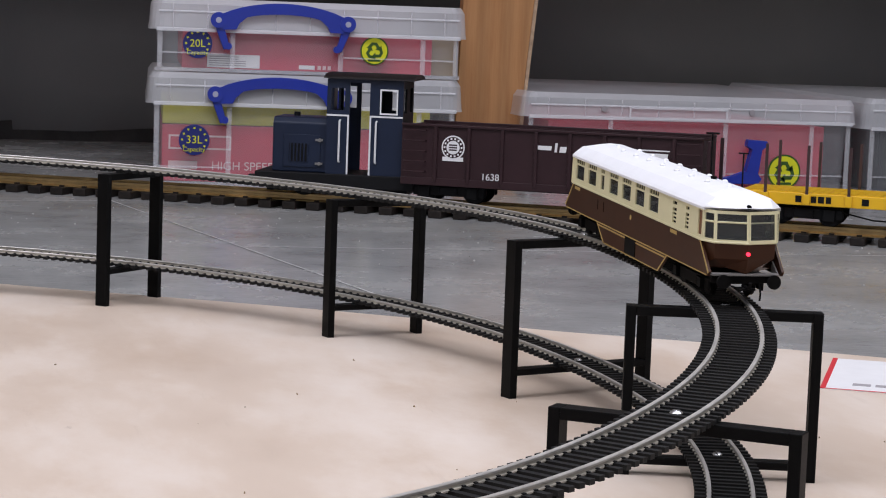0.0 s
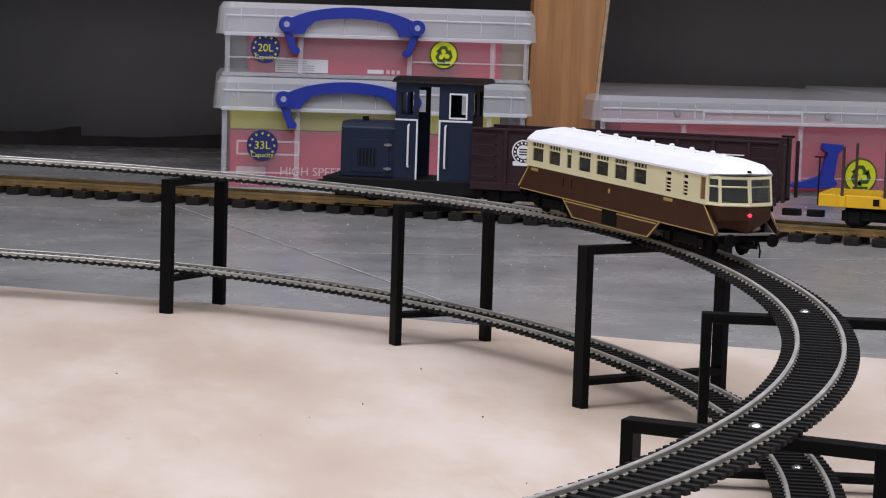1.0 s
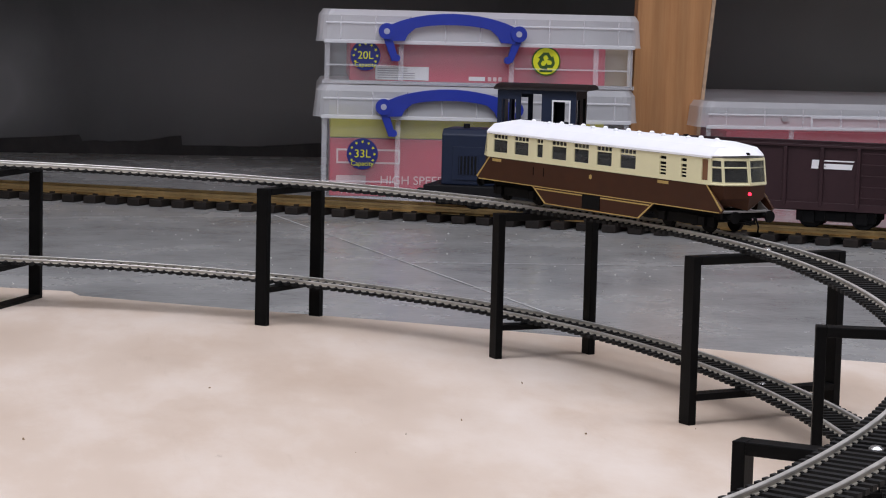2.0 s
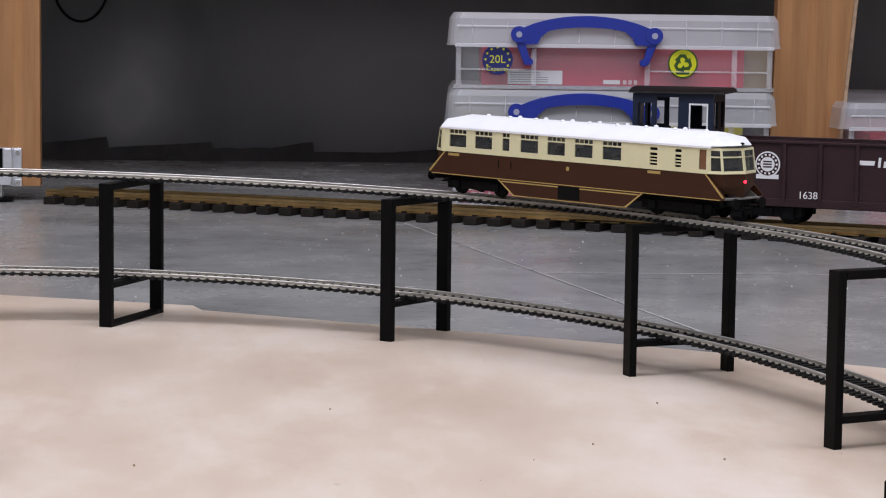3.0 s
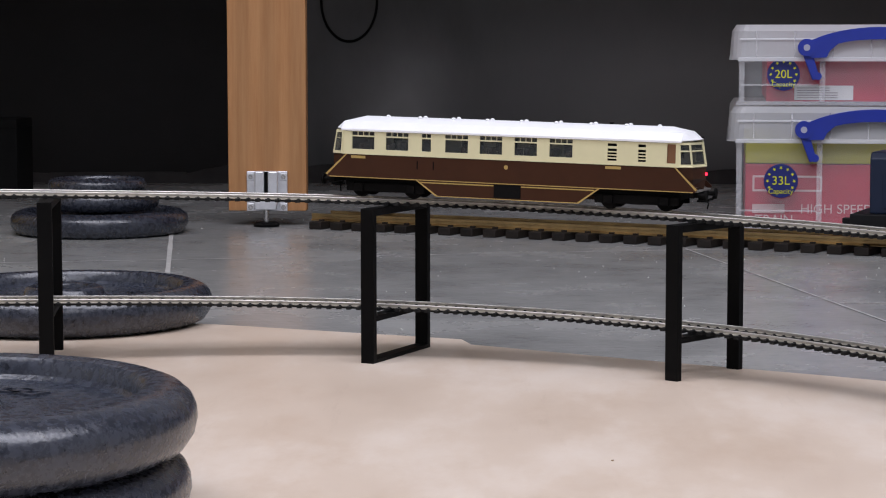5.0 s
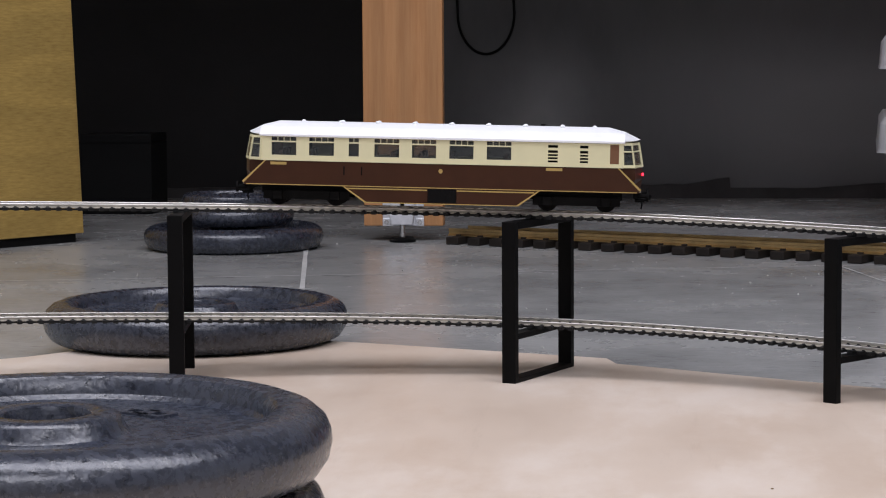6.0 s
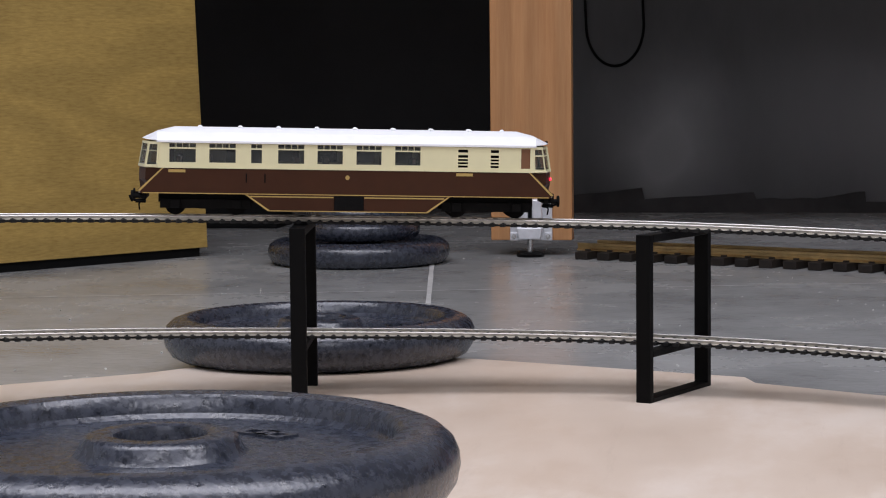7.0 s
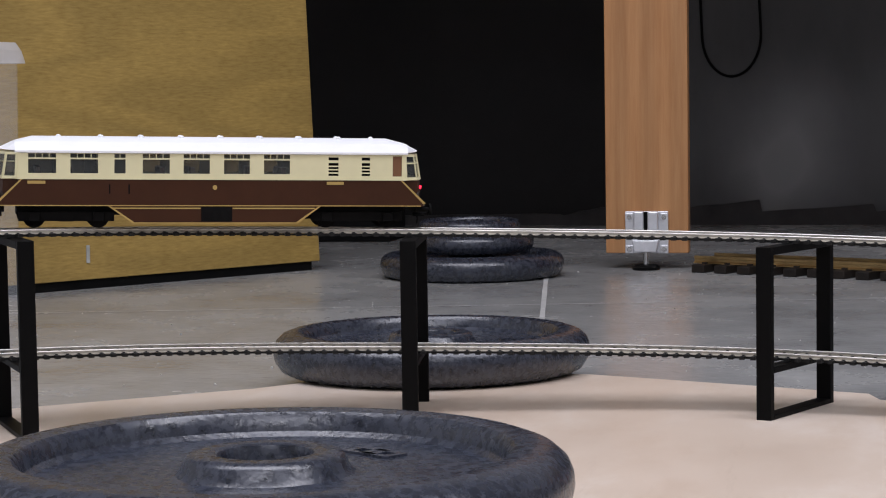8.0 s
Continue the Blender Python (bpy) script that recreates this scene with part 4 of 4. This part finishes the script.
def handle(parent, cx, z, w):
    """Blue clip handle: a flat arch between two round ends, with a hanging clip at each."""
    o, i = [], []
    for k in range(17):
        a = k / 16
        x = cx - w / 2 + w * a
        rise = math.sin(math.pi * a) ** 0.55
        o.append((x, z - 0.004 + 0.027 * rise))
    inner = []
    for k in range(13):
        a = k / 12
        x = cx + (w / 2 - 0.034) * (1 - 2 * a)
        inner.append((x, z - 0.006 + 0.014 * math.sin(math.pi * a) ** 0.35))
    h = part("handle", prism(o + [(cx + w / 2 - 0.012, z - 0.015), (cx + w / 2 - 0.03, z - 0.014)] + inner + [(cx - w / 2 + 0.03, z - 0.014), (cx - w / 2 + 0.012, z - 0.015)], -0.016, -0.002), BLUE, parent, "blue plastic clip handle")
    for s in (-1, 1):
        x = cx + s * (w / 2 - 0.006)
        ring = rod((x, -0.018, z - 0.002), (x, -0.002, z - 0.002), 0.0108, 20)
        part("handle_end", ring, BLUE, h, smooth=True)
        part("pivot", rod((x, -0.0195, z - 0.002), (x, -0.017, z - 0.002), 0.004, 14), CLEARRIB, h)
        clip = prism([(x - s * 0.002 - 0.006, z - 0.012), (x - s * 0.002 + 0.006, z - 0.012), (x - s * 0.012 + 0.0045, z - 0.040), (x - s * 0.012 - 0.0045, z - 0.042)], -0.014, -0.004, "y", 0.001)
        rod((x - s * 0.014, -0.015, z - 0.037), (x - s * 0.014, -0.003, z - 0.037), 0.0048, 12, bm=clip)
        part("clip", clip, BLUE, h)


def badge(parent, x, z, r, words):
    b = part("capacity_badge", rod((x, -0.0012, z), (x, -0.0002, z), r, 36), BADGEBLUE, parent, "round blue capacity sticker with yellow stars")
    for i in range(12):
        a = 2 * math.pi * i / 12
        if math.sin(a) > -0.75:
            star = [(x + 0.78 * r * math.cos(a) + (0.0022 if j % 2 else 0.001) * math.cos(j * math.pi / 5 + math.pi / 10), z + 0.78 * r * math.sin(a) + (0.0022 if j % 2 else 0.001) * math.sin(j * math.pi / 5 + math.pi / 10)) for j in range(10)]
            part("star", prism(star, -0.0017, -0.0011), BADGEYELLOW, b)
    text("badge_volume", words, r * 0.72, BADGEYELLOW, b, pose(x, -0.0016, z) @ FRONT)
    text("badge_word", "Capacity", r * 0.42, BADGEYELLOW, b, pose(x, -0.0016, z - r * 0.62) @ FRONT)


def recycle(parent, x, z, r):
    b = part("recycling_sticker", rod((x, -0.0012, z), (x, -0.0002, z), r, 36), BADGEGREEN, parent, "round yellow-green recycling sticker")
    part("sticker_disc", rod((x, -0.0016, z), (x, -0.001, z), r * 0.9, 36), BADGEYELLOW, b)
    for i in range(3):
        a = radians(90 + 120 * i)
        c = Vector((math.cos(a), math.sin(a)))
        q = Vector((-c.y, c.x))
        m = c * r * 0.4
        pts = [m + q * r * 0.52 - c * r * 0.14, m + q * r * 0.2 + c * r * 0.2, m - q * r * 0.16 + c * r * 0.2, m - q * r * 0.34 - c * r * 0.1, m - q * r * 0.5 - c * r * 0.02, m - q * r * 0.42 - c * r * 0.36, m - q * r * 0.06 - c * r * 0.3, m - q * r * 0.16 - c * r * 0.2, m - q * r * 0.04 + c * r * 0.0, m + q * r * 0.12, m + q * r * 0.3 - c * r * 0.26]
        part("recycling_arrow", prism([(x + p.x, z + p.y) for p in pts], -0.002, -0.0015), BADGEGREEN, b)
    part("sticker_word", box(x - r * 0.45, x + r * 0.45, -0.002, -0.0015, z - r * 0.74, z - r * 0.6), BADGEGREEN, b)


def storage_box(name, at, w, d, h, lid_h, label, handles=True):
    t = thing(name, at, label, "storage box", "clear storage boxes")
    bm = bmesh.new()
    tub(bm, [(w - 0.034, 0.0, 0.0), (w - 0.03, 0.008, 0.0), (w - 0.02, h - lid_h + 0.004, 0.0)], d)
    r = loop(bm, w - 0.036, d, 0.002)
    bm.faces.new(r)
    body = part("tub", bm, CLEAR, t)
    for x in (-0.5 * (w - 0.03), -0.24 * w, 0.1 * w, 0.36 * w, 0.5 * (w - 0.03)):
        part("wall_rib", box(x - 0.0035, x + 0.0035, -0.004, -0.0004, 0.004, h - lid_h, 0.0008), FAINT, body)
    part("wall_rail", box(-0.47 * w, -0.25 * w, -0.003, -0.0004, 0.024, 0.0262), FAINT, body)
    part("wall_rail", box(0.11 * w, 0.46 * w, -0.003, -0.0004, 0.024, 0.0262), FAINT, body)
    part("foot_rim", box(-0.48 * w, 0.48 * w, -0.0025, -0.0004, 0.0, 0.005), FAINT, body)
    lb = bmesh.new()
    rings = tub(lb, [(w + 0.002, h - lid_h, 0.0), (w, h - lid_h + 0.004, 0.0), (w - 0.003, h - 0.008, 0.001), (w - 0.008, h, 0.004)], d)
    lb.faces.new(rings[-1])
    lb.transform(Matrix.Translation((0, -0.007, 0)))
    lid = part("lid", lb, CLEARRIB, t, "cloudy clear plastic lid")
    part("lid_rim", box(-w / 2 + 0.01, w / 2 - 0.01, -0.010, -0.0075, h - lid_h - 0.002, h - lid_h + 0.003, 0.0008), CLEARRIB, lid)
    part("lid_step", box(-w / 2 + 0.012, w / 2 - 0.012, -0.009, -0.0072, h - 0.019, h - 0.0165, 0.0006), CLEARRIB, lid)
    for i in range(9):
        x = -w / 2 + w * (i + 0.7) / 9.4
        part("lid_rib", box(x - 0.0008, x + 0.0008, -0.009, -0.0072, h - lid_h + 0.003, h - 0.008), FAINT, lid)
    if handles:
        handle(t, -0.037 * w / 0.44, h - 0.026, 0.188)
    return t


HB = -5.0
FRONTL = pose(0.436, 2.772, 0, 0, 0, HB)
low = storage_box("storage_box", FRONTL @ pose(-0.006, 0, 0), 0.436, 0.44, 0.154, 0.043, "clear plastic storage box with blue handle, holding boxed models")
badge(low, -0.1515, 0.062, 0.021, "33L")
top = storage_box("storage_box", FRONTL @ pose(-0.004, 0, 0.1555), 0.436, 0.44, 0.099, 0.043, "shallow clear plastic storage box with blue handle, stacked on another")
badge(top, -0.152, 0.038, 0.020, "20L")
recycle(top, 0.090, 0.036, 0.0195)


def carton(name, at, w, d, h, material, label):
    t = thing(name, at, label, "carton")
    part("carton_body", box(-w / 2, w / 2, 0, d, 0, h, 0.0012), material, t)
    return t


c = carton("red_carton", FRONTL @ pose(-0.016, 0.02, 0.0035), 0.37, 0.4, 0.078, REDCARD, "red card model box with pale lettering inside a tub")
text("carton_title", "HIGH SPEED", 0.0165, PINKINK, c, pose(-0.072, -0.0006, 0.022) @ FRONT)
part("title_bar", box(-0.176, -0.136, -0.0008, 0, 0.017, 0.028), PINKINK, c)
text("carton_title", "TRAIN", 0.0165, PINKINK, c, pose(-0.149, -0.0006, 0.0085) @ FRONT)
part("crest_frame", panel(-0.176, -0.09, 0.044, 0.064, -0.0008, 0, [(-0.1735, -0.0925, 0.0465, 0.0615)]), PINKINK, c)
carton("green_carton", FRONTL @ pose(-0.016, 0.02, 0.0825), 0.37, 0.4, 0.028, GREENCARD, "olive green card box lying on a red one inside a tub")
c = carton("red_carton", FRONTL @ pose(-0.004, 0.02, 0.1595), 0.345, 0.4, 0.05, REDCARD, "red card model box with a white label inside a tub")
part("white_label", box(-0.138, -0.066, -0.0008, 0, 0.002, 0.02), WHITECARD, c)
for z in (0.005, 0.008, 0.011, 0.014, 0.017):
    part("label_line", box(-0.135, -0.085 - 0.01 * (z > 0.012), -0.0012, -0.0006, z - 0.0006, z + 0.0006), GREYINK, c)
part("label_line", box(-0.012, 0.01, -0.0008, 0, 0.003, 0.0085), WHITECARD, c)
for x in (0.014, 0.021, 0.028):
    part("label_mark", box(x, x + 0.0045, -0.0008, 0, 0.003, 0.0085), PINKINK, c)
carton("brown_carton", FRONTL @ pose(0.182, 0.03, 0.1595), 0.045, 0.4, 0.05, BROWNCARD, "brown card carton end inside a tub")

FRONTR = pose(1.02, 2.86, 0)
right = storage_box("storage_box", FRONTR, 0.522, 0.62, 0.139, 0.036, "long clear plastic storage box with a red carton inside", False)
recycle(right, 0.148, 0.030, 0.026)
for x in (-0.138, 0.09):
    part("lid_hole", rod((x, -0.0105, 0.117), (x, -0.0075, 0.117), 0.0045, 14), GREYINK, right)
part("label_holder", panel(-0.10, 0.052, 0.103, 0.121, -0.0105, -0.0085, [(-0.097, 0.049, 0.106, 0.118)]), CLEARRIB, right)
carton("red_carton", FRONTR @ pose(0.0, 0.015, 0.0035), 0.43, 0.55, 0.094, REDCARD, "large red carton inside a clear tub")
hb = prism([(0.028, 0.018), (0.04, 0.012), (0.10, 0.012), (0.106, 0.02), (0.098, 0.027), (0.103, 0.064), (0.112, 0.068), (0.112, 0.076), (0.082, 0.078), (0.080, 0.068), (0.090, 0.064), (0.082, 0.030), (0.06, 0.022)], -0.022, -0.008, "y", 0.0012)
part("loose_handle", hb, BLUE, right, "blue plastic handle hanging open")
storage_box("storage_box", pose(1.54, 2.86, 0), 0.5, 0.62, 0.143, 0.046, "clear plastic storage box with a dark carton inside", False)
carton("dark_carton", pose(1.54, 2.875, 0.0035), 0.43, 0.55, 0.09, DARKBOX, "black carton inside a clear tub")
storage_box("storage_box", pose(-1.091, 2.0, 0), 0.42, 0.2, 0.271, 0.02, "tall cloudy plastic storage box beside the oak panel", False)


# ---- boards, legs and wall things ----
t = thing("table", pose(-0.366, 2.838, 0), "orange-brown veneered table with board legs on levelling feet", "table")
part("tabletop", box(-1.0, 2.3, 0.0, 0.79, 0.60, 0.625, 0.002), LEGWOOD, t)
part("leg_board", box(-0.05, 0.05, 0, 0.022, 0.019, 0.60, 0.0012), LEGWOOD, t)
br = part("bracket", box(-0.026, 0.026, -0.004, -0.0005, 0.019, 0.07, 0.001), ALU, t, "cast aluminium levelling bracket")
for x in (-0.0085, 0.0085):
    part("bracket_rib", box(x - 0.0062, x + 0.0062, -0.016, -0.003, 0.034, 0.0705, 0.002), ALU, br)
part("bracket_block", prism([(-0.013, 0.022), (0.013, 0.022), (0.016, 0.036), (-0.016, 0.036)], -0.022, -0.003, "y", 0.001), ALU, br)
part("bracket_slot", box(-0.0022, 0.0022, -0.0145, -0.003, 0.036, 0.0695), BLACK, br)
for x in (-0.021, 0.021):
    for z in (0.024, 0.063):
        part("bracket_screw", rod((x, -0.0055, z), (x, -0.0035, z), 0.0032, 12), STEEL, br)
        part("bracket_lug", box(x - 0.005, x + 0.005, -0.0048, -0.003, z - 0.005, z + 0.005, 0.0008), ALU, br)
part("foot_stem", rod((0, -0.012, 0.003), (0, -0.012, 0.024), 0.0036, 14), STEEL, t)
part("foot_pad", lathe([(0, 0.0), (0.016, 0.0), (0.017, 0.003), (0.013, 0.006), (0, 0.006)], 28), BLACK, t).location = (0, -0.012, 0.0)

leg = part("leg_board", prism([(-0.037, 0.0), (0.056, 0.0), (0.1056, 0.60), (-0.0186, 0.60)], 0, 0.022, "y", 0.0012), LEGWOOD, t, at=pose(1.076, 0.08, 0))
part("edge_strip", prism([(0.0563, 0.0), (0.0613, 0.0), (0.1115, 0.60), (0.1059, 0.60)], 0.001, 0.05, "y"), PLYEDGE, leg)

t = thing("oak_panel", pose(-0.770, 2.817, 0.0, 0, 0, -125.8), "oak-veneered panel standing on edge against the wall", "panel")
part("panel_board", prism([(0.0, 0.011), (0.62, 0.011), (0.655, 0.75), (0.032, 0.75)], 0, -0.018, "y", 0.0008), OAK, t)
# Black strip added to stand in for the shade in the gap under the panel.
part("gap_shade", box(0.01, 0.61, -0.016, -0.004, 0.0, 0.0105), DARKBOX, t)
part("splinter", box(0.335, 0.339, 0.0003, 0.002, 0.03, 0.05), DEBRIS, t)
t = thing("black_box", pose(-0.852, 3.3, 0), "small matt black box by the wall", "box")
part("box_body", box(-0.054, 0.054, 0, 0.1, 0, 0.119, 0.002), DARKBOX, t)
part("box_lid_line", box(-0.0545, 0.0545, -0.001, 0.1005, 0.105, 0.107), BLACK, t)
pts = []
for i in range(33):
    a = math.pi * i / 32
    pts.append((-0.333 - 0.046 * math.cos(a), 3.677, 0.30 - 0.066 * math.sin(a)))
pts = [(-0.392, 3.677, 0.62), (-0.384, 3.677, 0.42)] + pts + [(-0.293, 3.677, 0.42), (-0.3, 3.677, 0.62)]
cb = thing("cable", Matrix.Identity(4), "thin black cable hanging in a loop before the wall", "cable")
part("cable_run", tube(pts, 0.0022, 8), BLACK, cb)


# ---- weight plates ----
def plate(at, R, h, label, hub=True):
    t = thing("weight_plate", at, label, "weight plate", "weight plates")
    f = R / 0.125
    o = [(0.0185 * f, h * 0.02), (0.0188 * f, h * 0.84), (0.0197 * f, h * 0.91), (0.0215 * f, h * 0.935), (0.029 * f, h * 0.93), (0.0315 * f, h * 0.905), (0.033 * f, h * 0.85), (0.0345 * f, h * 0.74), (0.0365 * f, h * 0.675), (0.041 * f, h * 0.652), (0.075 * f, h * 0.645), (0.0945 * f, h * 0.655), (0.0972 * f, h * 0.72), (0.0985 * f, h * 0.88), (0.101 * f, h * 0.97), (0.106 * f, h * 1.0), (0.112 * f, h * 0.985), (0.118 * f, h * 0.92), (0.1225 * f, h * 0.8), (0.1245 * f, h * 0.66), (0.125 * f, h * 0.5),
         (0.1235 * f, h * 0.3), (0.119 * f, h * 0.1), (0.112 * f, 0.0), (0.06 * f, 0.0), (0.0185 * f, 0.0)]
    part("disc", lathe(o, 96, wobble=0.002), IRON, t, smooth=True)
    for a, d in ((44, 0.0), (53, 0.001)):
        num = panel(-0.009 * f, 0.009 * f, -0.006 * f, 0.006 * f, 0, 0.0014, [(-0.0055 * f, 0.0055 * f, -0.003 * f, 0.003 * f)])
        num.transform(pose(0.062 * f * math.cos(radians(a)), 0.062 * f * math.sin(radians(a)), h * 0.64, 90, 0, a - 90))
        part("raised_mark", num, IRON, t)
    return t


plate(pose(-0.306, 1.05, 0.012), 0.125, 0.0325, "black cast-iron weight plate lying under another on plywood")
plate(pose(-0.303, 1.05, 0.0447, 0, 0, 10), 0.125, 0.0325, "black iron weight plate with raised rim lying on another")
plate(pose(-0.398, 1.783, 0.0123, 0, 0, -30), 0.1172, 0.031, "black cast-iron weight plate lying on the edge of the plywood")
plate(pose(-0.56, 2.73, 0.0002), 0.1085, 0.029, "black weight plate lying on the grey floor under smaller ones")
plate(pose(-0.56, 2.732, 0.0294), 0.073, 0.022, "small black weight plate stacked on a larger one")
plate(pose(-0.563, 2.732, 0.0516), 0.06, 0.016, "smallest black weight plate on top of a stack")

# ---- paper label, crumbs ----
t = thing("paper_label", pose(0.511, 1.125, 0.0122, 0, 0, -26.4), "white printed paper label with a red edge on the plywood", "label")
part("sheet", prism([(0, 0), (0.19, 0), (0.19, 0.136), (0, 0.136)], 0, 0.0003, "z"), WHITECARD, t)
part("red_edge", prism([(0, 0), (0.0035, 0), (0.0035, 0.136), (0, 0.136)], 0.0003, 0.0006, "z"), REDEDGE, t)
part("red_edge", prism([(0.0036, 0), (0.19, 0), (0.19, 0.0015), (0.0036, 0.0015)], 0.0003, 0.0006, "z"), REDEDGE, t)
for x, y, w, h in ((0.02, 0.02, 0.012, 0.008), (0.035, 0.02, 0.008, 0.008), (0.07, 0.05, 0.003, 0.02), (0.076, 0.05, 0.002, 0.02), (0.082, 0.05, 0.004, 0.02), (0.09, 0.05, 0.002, 0.02), (0.096, 0.05, 0.003, 0.02), (0.05, 0.09, 0.03, 0.004), (0.05, 0.1, 0.04, 0.004)):
    part("print_bar", prism([(x, y), (x + w, y), (x + w, y + h), (x, y + h)], 0.0003, 0.0006, "z"), GREYINK, t)

g = tagged(part("floor_crumbs", grit(900, 3, lambda r: (r.uniform(-1.2, 1.3), r.uniform(1.75, 3.3), 0), 0.001), DEBRIS), "pale crumbs and dust on the grey floor", "debris", kind="stuff")
g = tagged(part("board_crumbs", grit(32, 5, lambda r: (r.uniform(-0.4, 0.5), r.uniform(0.7, 1.25), 0.012), 0.0009), BROWNCARD), "tiny dark crumbs on the plywood", "debris", kind="stuff")


# ---- movement ----
CARROWS = [(0, 0.6604), (0.5, 0.7362), (1, 0.8156), (2.5, 1.0532), (3, 1.1352), (3.5, 1.2084), (4, 1.2879), (4.5, 1.3566), (6, 1.586), (6.5, 1.6585), (7, 1.7375), (7.5, 1.813), (8, 1.896)]


def car_pose(s):
    """The railcar rides on two bogies; s is metres along the upper track."""
    s += s_at(-5)
    half = 0.084 * CAR
    a, b = k_at(s - half), k_at(s + half)
    A = centre(a) + Vector((0, 0, level(a) + 0.0062))
    B = centre(b) + Vector((0, 0, level(b) + 0.0062))
    x = (A - B).normalized()
    y = Vector((0, 0, 1)).cross(x).normalized()
    z = x.cross(y)
    m = Matrix((x, y, z)).transposed().to_4x4()
    m.translation = (A + B) / 2
    return m


def motions():
    walk(car, [(t, car_pose(s)) for t, s in CARROWS])


motions()
